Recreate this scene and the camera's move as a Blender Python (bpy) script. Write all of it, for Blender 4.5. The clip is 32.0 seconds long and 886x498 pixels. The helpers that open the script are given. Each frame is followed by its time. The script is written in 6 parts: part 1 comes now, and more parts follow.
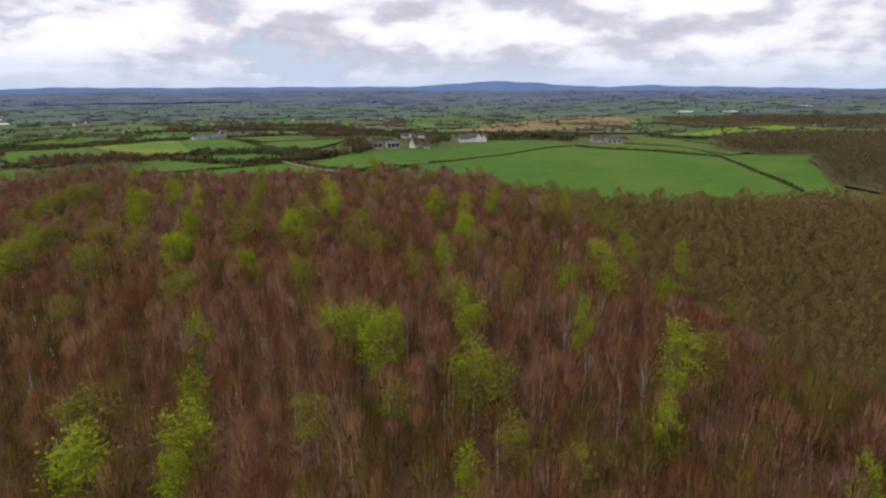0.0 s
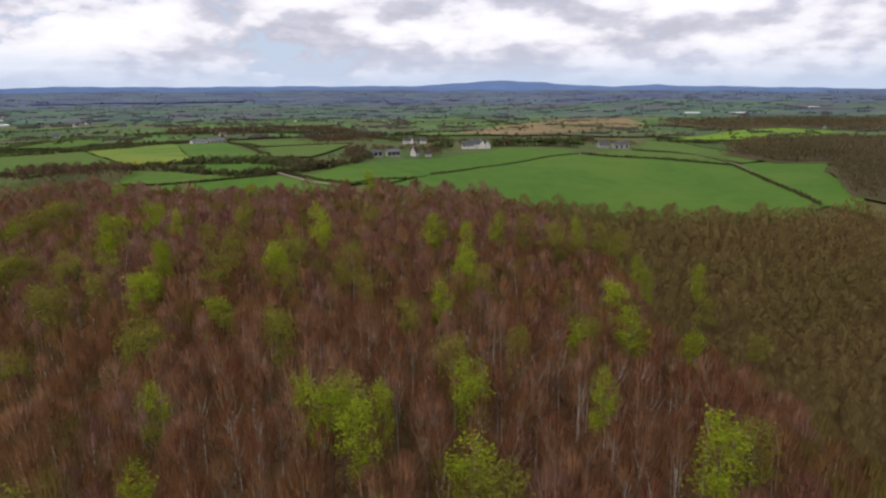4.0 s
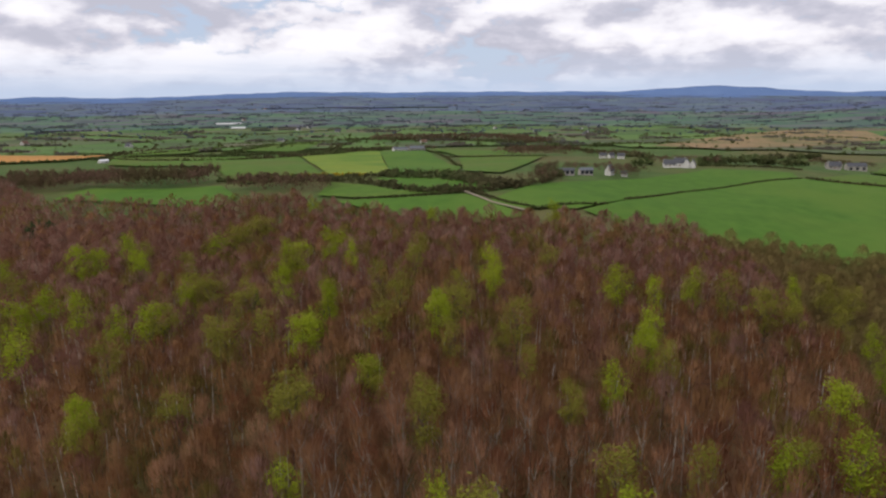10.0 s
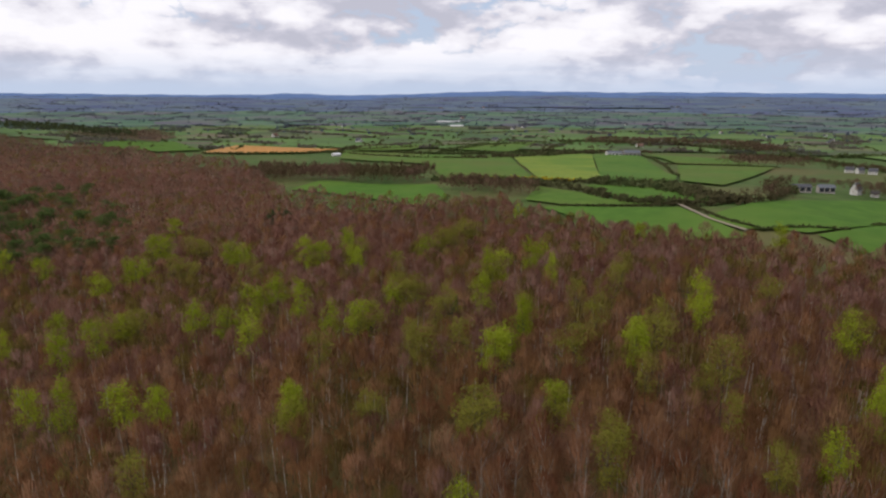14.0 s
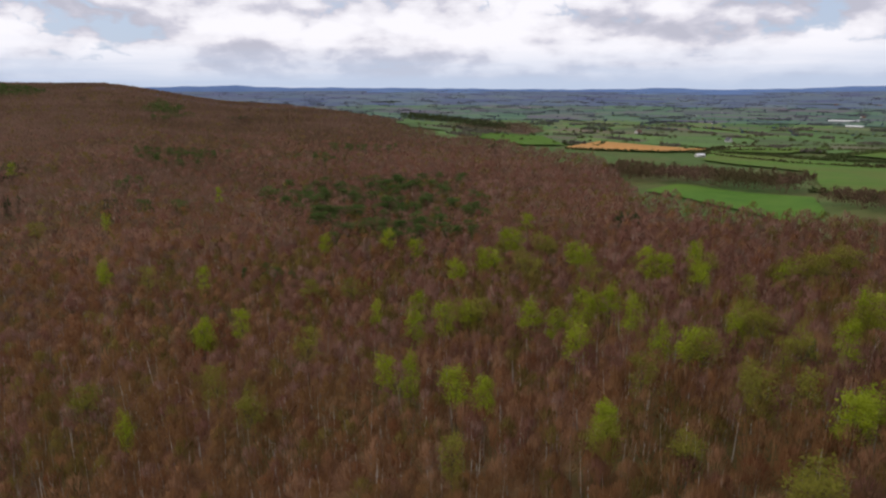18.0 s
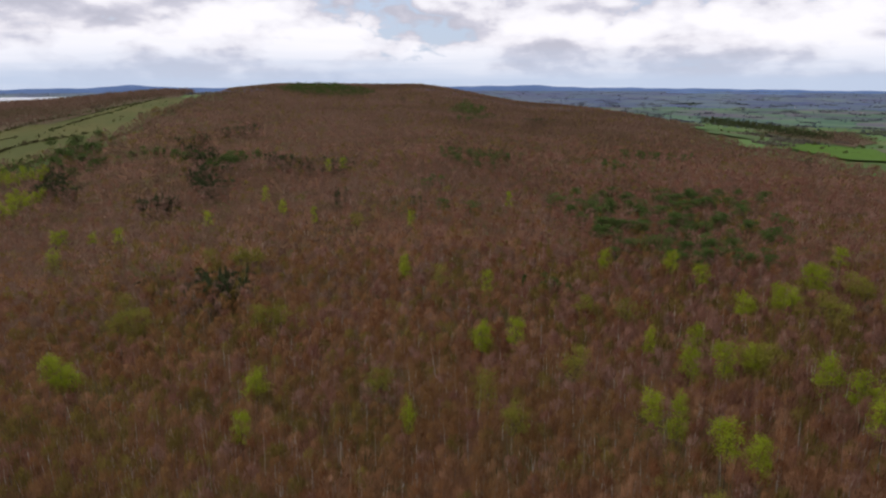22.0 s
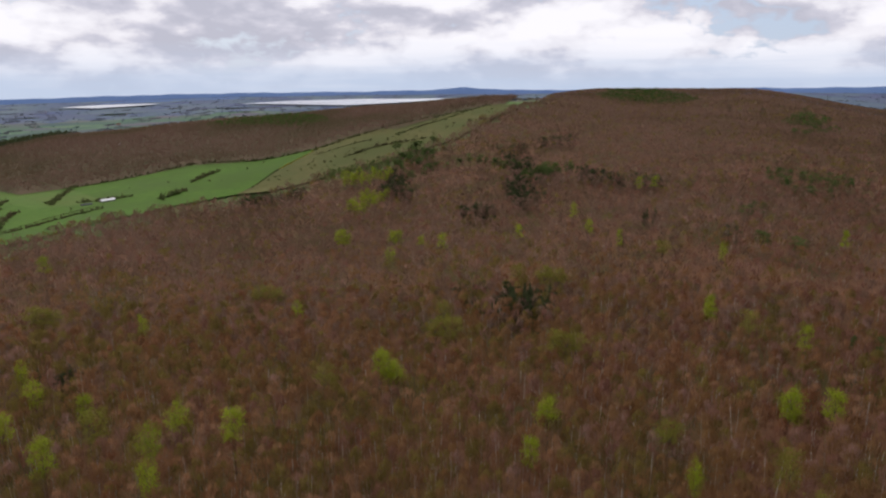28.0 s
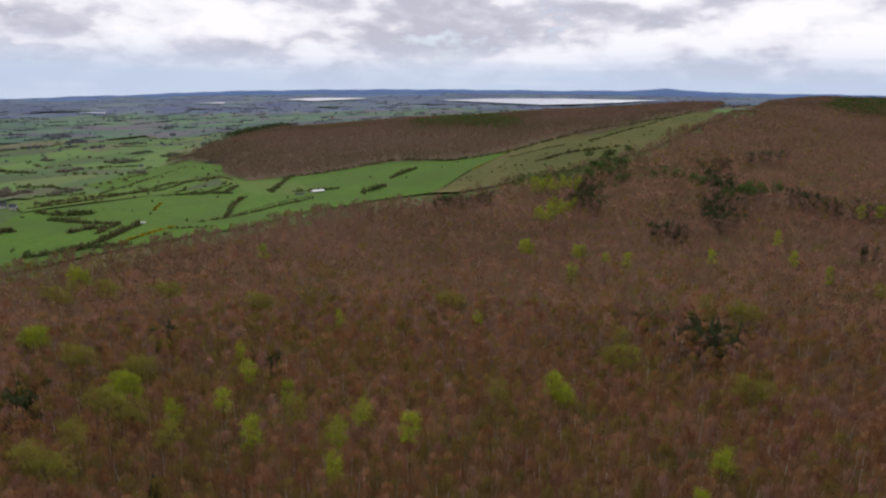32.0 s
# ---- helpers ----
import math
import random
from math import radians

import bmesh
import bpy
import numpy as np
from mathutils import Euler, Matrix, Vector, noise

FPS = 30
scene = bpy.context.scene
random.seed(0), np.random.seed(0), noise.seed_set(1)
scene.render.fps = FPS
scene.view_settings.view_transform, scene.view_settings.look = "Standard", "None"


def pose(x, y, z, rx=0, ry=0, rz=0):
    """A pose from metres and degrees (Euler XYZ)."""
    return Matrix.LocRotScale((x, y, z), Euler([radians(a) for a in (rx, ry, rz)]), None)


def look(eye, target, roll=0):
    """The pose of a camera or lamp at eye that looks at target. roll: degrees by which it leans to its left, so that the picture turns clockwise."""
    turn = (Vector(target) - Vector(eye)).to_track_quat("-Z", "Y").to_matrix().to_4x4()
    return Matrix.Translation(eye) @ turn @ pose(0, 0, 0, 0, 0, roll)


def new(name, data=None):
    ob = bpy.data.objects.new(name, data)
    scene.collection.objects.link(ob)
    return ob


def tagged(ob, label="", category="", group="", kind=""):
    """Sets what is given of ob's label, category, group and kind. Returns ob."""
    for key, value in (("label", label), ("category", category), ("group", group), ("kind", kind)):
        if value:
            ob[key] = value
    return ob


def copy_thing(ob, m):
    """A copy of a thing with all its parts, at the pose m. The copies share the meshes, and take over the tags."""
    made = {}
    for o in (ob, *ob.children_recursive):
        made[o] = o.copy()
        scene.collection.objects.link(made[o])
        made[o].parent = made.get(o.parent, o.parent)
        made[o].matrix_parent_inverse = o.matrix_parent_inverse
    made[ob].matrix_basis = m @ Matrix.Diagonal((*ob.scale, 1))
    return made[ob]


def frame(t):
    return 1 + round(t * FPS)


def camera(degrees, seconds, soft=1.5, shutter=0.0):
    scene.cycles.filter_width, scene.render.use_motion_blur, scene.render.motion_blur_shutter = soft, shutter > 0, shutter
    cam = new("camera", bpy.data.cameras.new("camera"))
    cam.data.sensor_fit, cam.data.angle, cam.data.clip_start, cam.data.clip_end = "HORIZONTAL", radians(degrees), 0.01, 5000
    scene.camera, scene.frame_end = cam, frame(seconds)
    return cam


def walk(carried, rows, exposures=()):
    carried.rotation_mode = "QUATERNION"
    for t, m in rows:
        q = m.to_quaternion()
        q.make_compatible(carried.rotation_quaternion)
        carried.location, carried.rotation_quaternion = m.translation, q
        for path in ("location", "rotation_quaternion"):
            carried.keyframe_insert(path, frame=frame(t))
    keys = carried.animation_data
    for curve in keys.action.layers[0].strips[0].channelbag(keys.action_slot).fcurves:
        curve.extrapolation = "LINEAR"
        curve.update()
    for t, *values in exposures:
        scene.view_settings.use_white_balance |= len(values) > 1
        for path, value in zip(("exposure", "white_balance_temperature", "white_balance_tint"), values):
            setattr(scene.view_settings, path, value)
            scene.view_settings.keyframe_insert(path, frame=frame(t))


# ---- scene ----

# ---------------------------------------------------------------- camera
cam = camera(66.8, 32.0, soft=2.3)
PATH = (  # seconds, place, pitch, roll, heading to the left of north
    (0, -0.18, -0.01, -0.01, -13.61, -0.41, 0.87),
    (0.5, -0.24, 1.86, 0.55, -13.62, -0.36, 0.77),
    (1, -0.23, 3.78, 1.11, -13.65, -0.31, 0.63),
    (1.5, -0.16, 5.76, 1.67, -13.67, -0.27, 0.62),
    (2, -0.02, 7.8, 2.25, -13.68, -0.25, 0.72),
    (2.5, 0.17, 9.92, 2.84, -13.68, -0.26, 0.92),
    (3, 0.37, 12.1, 3.44, -13.69, -0.3, 1.17),
    (3.5, 0.54, 14.36, 4.07, -13.71, -0.33, 1.18),
    (5.5, 1.14, 23.54, 6.62, -13.62, -0.65, 1.46),
    (6, 1.28, 25.75, 7.25, -13.51, -0.67, 1.63),
    (6.5, 1.43, 27.75, 7.84, -13.38, -0.7, 1.6),
    (7, 1.59, 29.43, 8.4, -13.27, -0.73, 1.66),
    (7.5, 1.76, 30.67, 8.93, -13.21, -0.76, 3.66),
    (8, 1.93, 31.48, 9.44, -13.2, -0.76, 5.91),
    (8.5, 2.09, 31.96, 9.92, -13.22, -0.69, 9.3),
    (9, 2.24, 32.26, 10.38, -13.23, -0.57, 13.55),
    (9.5, 2.36, 32.49, 10.83, -13.25, -0.45, 16.4),
    (10, 2.45, 32.69, 11.26, -13.26, -0.37, 17.87),
    (10.5, 2.52, 32.87, 11.69, -13.29, -0.31, 18.57),
    (11, 2.57, 33.04, 12.11, -13.33, -0.26, 19.15),
    (11.5, 2.58, 33.23, 12.53, -13.36, -0.21, 20.78),
    (12, 2.58, 33.47, 12.94, -13.37, -0.17, 22.5),
    (12.5, 2.55, 33.79, 13.34, -13.37, -0.11, 24.74),
    (13, 2.5, 34.18, 13.74, -13.37, -0.03, 27.86),
    (13.5, 2.44, 34.63, 14.11, -13.35, 0.05, 31.62),
    (14, 2.37, 35.13, 14.48, -13.32, 0.15, 35.66),
    (14.5, 2.29, 35.7, 14.83, -13.32, 0.25, 39.66),
    (16.5, 1.98, 38.89, 16.31, -13.76, -0.21, 56.02),
    (17, 1.92, 39.24, 16.71, -13.78, -0.21, 59.52),
    (17.5, 1.9, 39.41, 17.21, -13.79, -0.19, 62.67),
    (18, 1.96, 39.51, 17.8, -13.8, -0.15, 65.75),
    (18.5, 2.09, 39.5, 18.47, -13.81, -0.11, 69.16),
    (19, 2.27, 39.44, 19.21, -13.81, -0.05, 73.55),
    (19.5, 2.48, 39.38, 19.99, -13.82, 0.02, 77.55),
    (20, 2.69, 39.37, 20.82, -13.83, 0.07, 81.28),
    (20.5, 2.91, 39.37, 21.67, -13.85, 0.09, 84.64),
    (21, 3.13, 39.35, 22.54, -13.86, 0.09, 87.33),
    (21.5, 3.36, 39.28, 23.43, -13.86, 0.08, 89.06),
    (22, 3.59, 39.18, 24.34, -13.87, 0.05, 89.97),
    (22.5, 3.83, 39.05, 25.26, -13.87, 0.01, 90.6),
    (23, 4.09, 38.96, 26.21, -13.86, -0.01, 91.28),
    (23.5, 4.39, 38.91, 27.18, -13.86, -0, 93.41),
    (24, 4.72, 38.89, 28.17, -13.85, 0.04, 96.65),
    (24.5, 5.09, 38.87, 29.18, -13.83, 0.09, 99.98),
    (25, 5.49, 38.84, 30.23, -13.81, 0.15, 103.08),
    (25.5, 5.87, 38.81, 31.33, -13.81, 0.2, 105.91),
    (27.5, 7.27, 39.03, 35.88, -13.83, -0.29, 112.73),
    (28, 7.62, 39.16, 37.02, -13.84, -0.22, 115.98),
    (28.5, 7.99, 39.35, 38.18, -13.86, -0.1, 119.43),
    (29, 8.37, 39.58, 39.36, -13.9, 0.06, 122.77),
    (29.5, 8.75, 39.82, 40.54, -13.95, 0.22, 125.49),
    (30, 9.12, 40.05, 41.73, -14.01, 0.37, 127.41),
    (30.5, 9.47, 40.27, 42.92, -14.06, 0.5, 129.02),
    (31, 9.78, 40.48, 44.12, -14.12, 0.63, 130.54),
    (31.5, 10.07, 40.65, 45.32, -14.15, 0.76, 131.58),
    (32, 10.33, 40.77, 46.53, -14.15, 0.9, 131.94),
)

walk(cam, [(t, pose(x, y, z, 90 + pitch, 0, head) @ pose(0, 0, 0, 0, 0, roll)) for t, x, y, z, pitch, roll, head in PATH],
     exposures=((0, 0.05), (8, 0.0), (13, -0.04), (18, -0.07), (24, -0.02), (29, -0.06), (32, -0.04)))

# ---------------------------------------------------------------- sky and sun
SUN_EL, SUN_AZ = radians(38), radians(215)


def nodes_of(tree):
    def add(kind, **values):
        n = tree.nodes.new(kind)
        for key, v in values.items():
            n.inputs[key.replace("_", " ")].default_value = v
        return n
    return add, tree.links.new


def ramp_of(add, stops):
    r = add("ShaderNodeValToRGB")
    el = r.color_ramp.elements
    while len(el) < len(stops):
        el.new(0.5)
    for e, (p, c) in zip(el, stops):
        e.position, e.color = p, (*c, 1)
    return r


def make_sky():
    w = bpy.data.worlds.new("sky")
    w.use_nodes = True
    w.node_tree.nodes.clear()
    add, link = nodes_of(w.node_tree)
    out, bg = add("ShaderNodeOutputWorld"), add("ShaderNodeBackground", Strength=1.0)
    sky = add("ShaderNodeTexSky")
    sky.sky_type, sky.sun_disc = "NISHITA", False
    sky.sun_elevation, sky.sun_rotation = SUN_EL, SUN_AZ
    dim = add("ShaderNodeVectorMath")
    dim.operation = "SCALE"
    dim.inputs["Scale"].default_value = 0.09
    link(sky.outputs[0], dim.inputs[0])
    tc, sep = add("ShaderNodeTexCoord"), add("ShaderNodeSeparateXYZ")
    link(tc.outputs["Generated"], sep.inputs[0])

    def math_node(op, a, b=None):
        m = add("ShaderNodeMath")
        m.operation = op
        for k, v in enumerate((a, b)):
            if v is None:
                continue
            if isinstance(v, (int, float)):
                m.inputs[k].default_value = v
            else:
                link(v, m.inputs[k])
        return m.outputs[0]
    up = math_node("MAXIMUM", sep.outputs[2], 0.0)

    def stretched(tall, lift=0.0):
        """Directions of the sky drawn out sideways, as cloud banks are."""
        m = add("ShaderNodeMapping")
        m.inputs["Scale"].default_value = (1, 1, tall)
        m.inputs["Location"].default_value = (0, 0, lift)
        link(tc.outputs["Generated"], m.inputs[0])
        return m.outputs[0]

    def noise_at(vector, scale, detail, rough, distort=0.0):
        n = add("ShaderNodeTexNoise", Scale=scale, Detail=detail, Roughness=rough, Distortion=distort)
        link(vector, n.inputs["Vector"])
        return n.outputs[0]
    # the cloud deck seen in perspective: its pattern closes up towards the horizon
    low = math_node("ADD", up, 0.05)
    flat = add("ShaderNodeCombineXYZ")
    link(math_node("DIVIDE", sep.outputs[0], low), flat.inputs[0])
    link(math_node("DIVIDE", sep.outputs[1], low), flat.inputs[1])
    deck = noise_at(flat.outputs[0], 0.34, 7.0, 0.55)
    # heaped banks with bright tops and grey level undersides
    heap = noise_at(stretched(2.4), 4.6, 12.0, 0.54)
    heap_up = noise_at(stretched(2.4, 0.07), 4.6, 3.0, 0.5)
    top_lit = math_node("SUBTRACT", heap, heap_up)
    streak = noise_at(stretched(12.0), 4.0, 6.0, 0.55)
    both = math_node("ADD", math_node("MULTIPLY", heap, 0.72), math_node("MULTIPLY", deck, 0.28))
    curl = math_node("ABSOLUTE", math_node("SUBTRACT", noise_at(stretched(2.0), 13.0, 5.0, 0.5), 0.5))
    both = math_node("ADD", both, math_node("MULTIPLY", math_node("SUBTRACT", curl, 0.09), 0.75))
    shade = math_node("ADD", math_node("MULTIPLY", both, 0.75), math_node("MULTIPLY", top_lit, 1.5))
    body = ramp_of(add, [(0.20, (0.56, 0.56, 0.66)), (0.30, (0.68, 0.67, 0.77)), (0.35, (0.81, 0.79, 0.87)), (0.40, (0.91, 0.89, 0.96)), (0.52, (1.03, 1.01, 1.07))])
    link(shade, body.inputs[0])
    cover = ramp_of(add, [(0.35, (0, 0, 0)), (0.41, (1, 1, 1))])
    link(both, cover.inputs[0])
    blue = add("ShaderNodeMix")
    blue.data_type = "RGBA"
    link(cover.outputs[0], blue.inputs["Factor"])
    tint = add("ShaderNodeMix")
    tint.data_type = "RGBA"
    tint.inputs["Factor"].default_value = 0.75
    tint.inputs["B"].default_value = (0.58, 0.68, 0.90, 1)
    link(dim.outputs[0], tint.inputs["A"])
    link(tint.outputs["Result"], blue.inputs["A"])
    link(body.outputs[0], blue.inputs["B"])
    # the band of distant air over the horizon, torn by level streaks of cloud
    height = math_node("ADD", up, math_node("MULTIPLY", math_node("SUBTRACT", streak, 0.5), 0.045))
    veil = ramp_of(add, [(0.0, (0.95, 0.95, 0.95)), (0.012, (0.75, 0.75, 0.75)), (0.032, (0.32, 0.32, 0.32)), (0.060, (0, 0, 0))])
    link(height, veil.inputs[0])
    air = add("ShaderNodeMix")
    air.data_type = "RGBA"
    air.inputs["B"].default_value = (0.56, 0.65, 0.83, 1)
    link(veil.outputs[0], air.inputs["Factor"])
    link(blue.outputs["Result"], air.inputs["A"])
    link(air.outputs["Result"], bg.inputs[0])
    link(bg.outputs[0], out.inputs[0])
    scene.world = w


make_sky()
sun = new("sun", bpy.data.lights.new("sun", "SUN"))
sun.data.energy, sun.data.angle, sun.data.color = 2.0, radians(14), (1.0, 0.95, 0.88)
sun.matrix_world = look((300 * math.sin(SUN_AZ) * math.cos(SUN_EL), 300 * math.cos(SUN_AZ) * math.cos(SUN_EL), 300 * math.sin(SUN_EL)), (0, 0, 0))


# ---------------------------------------------------------------- the lie of the land
# terrain
MID = (2.0, 39.0)
# heading: (distances, ground heights) along that line, from the hover point outwards
LAND = (
    (-100, (10, 60, 200, 600, 1500, 4900), (-50, -50, -58, -70, -80, -50)),
    (-45, (10, 55, 75, 110, 150, 230, 320, 480, 900, 4900), (-50, -50, -54, -74, -83, -86, -74, -56, -66, -52)),
    (-25, (10, 60, 95, 125, 160, 220, 320, 480, 900, 1600, 4900), (-50, -49, -51, -67, -77, -79, -62, -49, -66, -78, -46)),
    (-14, (10, 60, 145, 178, 230, 275, 320, 480, 900, 1600, 4900), (-50, -49, -48, -61, -66, -60, -54, -45, -66, -78, -42)),
    (-8, (10, 60, 150, 195, 225, 250, 300, 480, 900, 1600, 2600, 4900), (-50, -49, -47, -48, -55, -56, -50, -41, -65, -77, -79, -36)),
    (8, (10, 60, 110, 150, 220, 250, 285, 480, 900, 1600, 2600, 4900), (-50, -49, -46, -44, -45, -43, -37, -40, -65, -77, -79, -28)),
    (25, (10, 60, 120, 180, 260, 300, 400, 600, 900, 1600, 2600, 4900), (-50, -49, -46, -44, -47, -45, -42, -52, -66, -77, -77, -22)),
    (45, (10, 150, 250, 380, 450, 600, 900, 1600, 2600, 4900), (-52, -53, -54, -56, -50, -53, -66, -75, -75, -48)),
    (58, (10, 150, 250, 400, 640, 700, 900, 1600, 2600, 4900), (-54, -59, -62, -61, -62, -57, -60, -72, -73, -38)),
    (70, (10, 150, 250, 350, 800, 1100, 1350, 1800, 2600, 4900), (-56, -63, -66, -62, -56, -50, -52, -72, -72, -30)),
    (82, (10, 150, 250, 350, 800, 1200, 1650, 2200, 3000, 4900), (-58, -67, -68, -60, -51, -37, -29, -66, -70, -30)),
    (92, (10, 150, 250, 350, 700, 1200, 1700, 2000, 2600, 4900), (-60, -69, -69, -60, -45, -18, 8, 14, -40, -30)),
    (103, (10, 150, 250, 350, 600, 1000, 1500, 1900, 2600, 4900), (-62, -71, -70, -66, -50, -20, 8, 14, -40, -38)),
    (112, (10, 150, 250, 400, 600, 900, 1200, 1500, 2400, 4900), (-64, -73, -70, -70, -58, -25, 0, 1, -54, -40)),
    (121, (10, 150, 300, 500, 700, 900, 1100, 1500, 2400, 4900), (-66, -74, -75, -76, -66, -34, -15, -18, -70, -42)),
    (132, (10, 150, 300, 600, 720, 860, 1000, 1350, 2200, 4900), (-64, -68, -75, -82, -88, -72, -66, -34, -76, -50)),
    (145, (10, 150, 300, 470, 600, 980, 1200, 1450, 2000, 2600, 4900), (-64, -67, -71, -72, -78, -86, -56, -66, -92, -94, -72)),
    (155, (10, 150, 300, 430, 560, 1000, 1300, 2600, 4900), (-66, -69, -71, -70, -78, -92, -96, -98, -92)),
    (170, (10, 150, 300, 390, 500, 1000, 1500, 2600, 4900), (-62, -66, -70, -72, -80, -96, -102, -108, -125)),
    (230, (10, 60, 200, 600, 1500, 4900), (-50, -52, -60, -72, -85, -60)),
)
# heading and the distance at which the wood ends there
EDGE_AT = (-180, -100, -45, -36, -32, -29, -25, -19, -13, -9, -5, -2, 0, 6, 13, 22, 27, 32, 39, 46, 50, 52.5, 56, 60, 62, 66, 69, 72, 77, 82, 92, 104, 108, 109.5, 113, 116, 122, 128, 133, 136, 141, 146, 151, 155, 160, 167, 180)
EDGE_R = (300, 330, 370, 375, 366, 338, 324, 300, 287, 280, 271, 262, 252, 241, 238, 266, 280, 319, 350, 388, 420, 640, 694, 769, 821, 870, 1010, 1346, 1675, 1800, 2150, 2050, 1250, 1127, 938, 813, 760, 738, 700, 690, 619, 555, 509, 500, 472, 465, 400)


def polar(x, y):
    dx, dy = np.asarray(x, float) - MID[0], np.asarray(y, float) - MID[1]
    a = np.degrees(np.arctan2(-dx, dy))
    return np.hypot(dx, dy), np.where(a < -130, a + 360, a)


def waves(x, y):
    """Gentle uneven ground."""
    return (np.sin(x / 61 + 1.3 * np.sin(y / 83)) * 1.1 + np.sin(y / 47 + x / 131) * 0.9 + np.sin(x / 23 - y / 29) * 0.35)


def ground_z(x, y):
    r, a = polar(x, y)
    heads = np.array([p[0] for p in LAND], float)
    lr = np.log(np.maximum(r, 1.0))
    total, weight = 0.0, 0.0
    for soft in (-0.10, 0.0, 0.10):
        z = np.stack([np.interp(lr + soft, np.log(p[1]), p[2]) for p in LAND])
        k = np.clip(np.searchsorted(heads, a) - 1, 0, len(heads) - 2)
        f = np.clip((a - heads[k]) / (heads[k + 1] - heads[k]), 0, 1)
        f = 0.5 * f + 0.5 * f * f * (3 - 2 * f)
        zz = np.take_along_axis(z, k[None], 0)[0] * (1 - f) + np.take_along_axis(z, k[None] + 1, 0)[0] * f
        total, weight = total + zz, weight + 1.0
    return total / weight + waves(np.asarray(x, float), np.asarray(y, float)) * np.interp(r, (60, 300, 600, 1000), (0.2, 1.0, 1.0, 0.12))


def wood_edge(a):
    return np.interp(a, EDGE_AT, EDGE_R)


def inside(poly, x, y):
    """Which of the places x, y lie inside a polygon."""
    x, y = np.asarray(x, float), np.asarray(y, float)
    hit = np.zeros(x.shape, bool)
    for (x0, y0), (x1, y1) in zip(poly, poly[1:] + poly[:1]):
        cross = (y0 > y) != (y1 > y)
        hit ^= cross & (x < (x1 - x0) * (y - y0) / (y1 - y0 + 1e-9) + x0)
    return hit
# end terrain


def in_wood(x, y):
    r, a = polar(x, y)
    ragged = 1 + 0.02 * np.sin(a * 1.9) + 0.015 * np.sin(a * 5.3 + 1)
    return r < wood_edge(a) * ragged


# ---------------------------------------------------------------- materials
def material(name, colours, scale=1.0, rough=0.9, bump=0.0, island=0.0, patch=None, patch_scale=0.02, detail=6.0, spec=0.04, obj=0.0, tone=0.0, thin=0.0):
    """A matt surface: fine grain through the colours, broad patches towards another colour, and a shade of its own for each loose piece."""
    m = bpy.data.materials.new(name)
    m.use_nodes = True
    add, link = nodes_of(m.node_tree)
    b = m.node_tree.nodes["Principled BSDF"]
    b.inputs["Roughness"].default_value = rough
    b.inputs["Specular IOR Level"].default_value = spec
    geo = add("ShaderNodeNewGeometry")
    n = add("ShaderNodeTexNoise", Scale=scale, Detail=detail, Roughness=0.6)
    link(geo.outputs["Position"], n.inputs["Vector"])
    value = n.outputs[0]
    for amount, source in ((island, geo.outputs["Random Per Island"]), (obj, None), (tone, "tone")):
        if amount:
            if source == "tone":
                attr = add("ShaderNodeAttribute")
                attr.attribute_name = "tone"
                source = attr.outputs["Fac"]
            if source is None:
                source = add("ShaderNodeObjectInfo").outputs["Random"]
            mix = add("ShaderNodeMix")
            mix.inputs["Factor"].default_value = amount
            link(value, mix.inputs["A"])
            link(source, mix.inputs["B"])
            value = mix.outputs["Result"]
    k = len(colours)
    r = ramp_of(add, [(0.28 + 0.44 * i / max(1, k - 1) if not (island or obj or tone) else 0.08 + 0.84 * i / max(1, k - 1), c) for i, c in enumerate(colours)])
    link(value, r.inputs[0])
    colour = r.outputs[0]
    if patch:
        p = add("ShaderNodeTexNoise", Scale=patch_scale, Detail=4.0, Roughness=0.6)
        link(geo.outputs["Position"], p.inputs["Vector"])
        pr = ramp_of(add, [(0.44, (0, 0, 0)), (0.62, (0.85, 0.85, 0.85))])
        link(p.outputs[0], pr.inputs[0])
        mix = add("ShaderNodeMix")
        mix.data_type = "RGBA"
        mix.inputs["B"].default_value = (*patch, 1)
        link(pr.outputs[0], mix.inputs["Factor"])
        link(colour, mix.inputs["A"])
        colour = mix.outputs["Result"]
    link(colour, b.inputs["Base Color"])
    if bump:
        bm_node = add("ShaderNodeBump", Strength=bump, Distance=0.3)
        link(n.outputs[0], bm_node.inputs["Height"])
        link(bm_node.outputs[0], b.inputs["Normal"])
    if thin:
        back, blend = add("ShaderNodeBsdfTranslucent"), add("ShaderNodeMixShader", Fac=thin)
        link(colour, back.inputs["Color"])
        link(b.outputs[0], blend.inputs[1])
        link(back.outputs[0], blend.inputs[2])
        link(blend.outputs[0], m.node_tree.nodes["Material Output"].inputs["Surface"])
    return m


TWIG = material("bare_twigs", [(0.149, 0.064, 0.031), (0.214, 0.095, 0.046), (0.222, 0.117, 0.051), (0.279, 0.140, 0.073), (0.314, 0.169, 0.095), (0.344, 0.195, 0.118)], 0.35, island=0.08, tone=0.72, patch=(0.205, 0.114, 0.044), patch_scale=0.016, thin=0.5)
BIRCH = material("birch_twigs", [(0.160, 0.072, 0.050), (0.209, 0.099, 0.072), (0.247, 0.126, 0.093), (0.291, 0.165, 0.128), (0.330, 0.199, 0.160)], 0.35, island=0.08, tone=0.66, patch=(0.209, 0.105, 0.070), patch_scale=0.02, thin=0.5)
BUDS = material("budding_twigs", [(0.118, 0.086, 0.025), (0.168, 0.124, 0.034), (0.223, 0.169, 0.046)], 0.35, island=0.2, tone=0.6, thin=0.5)
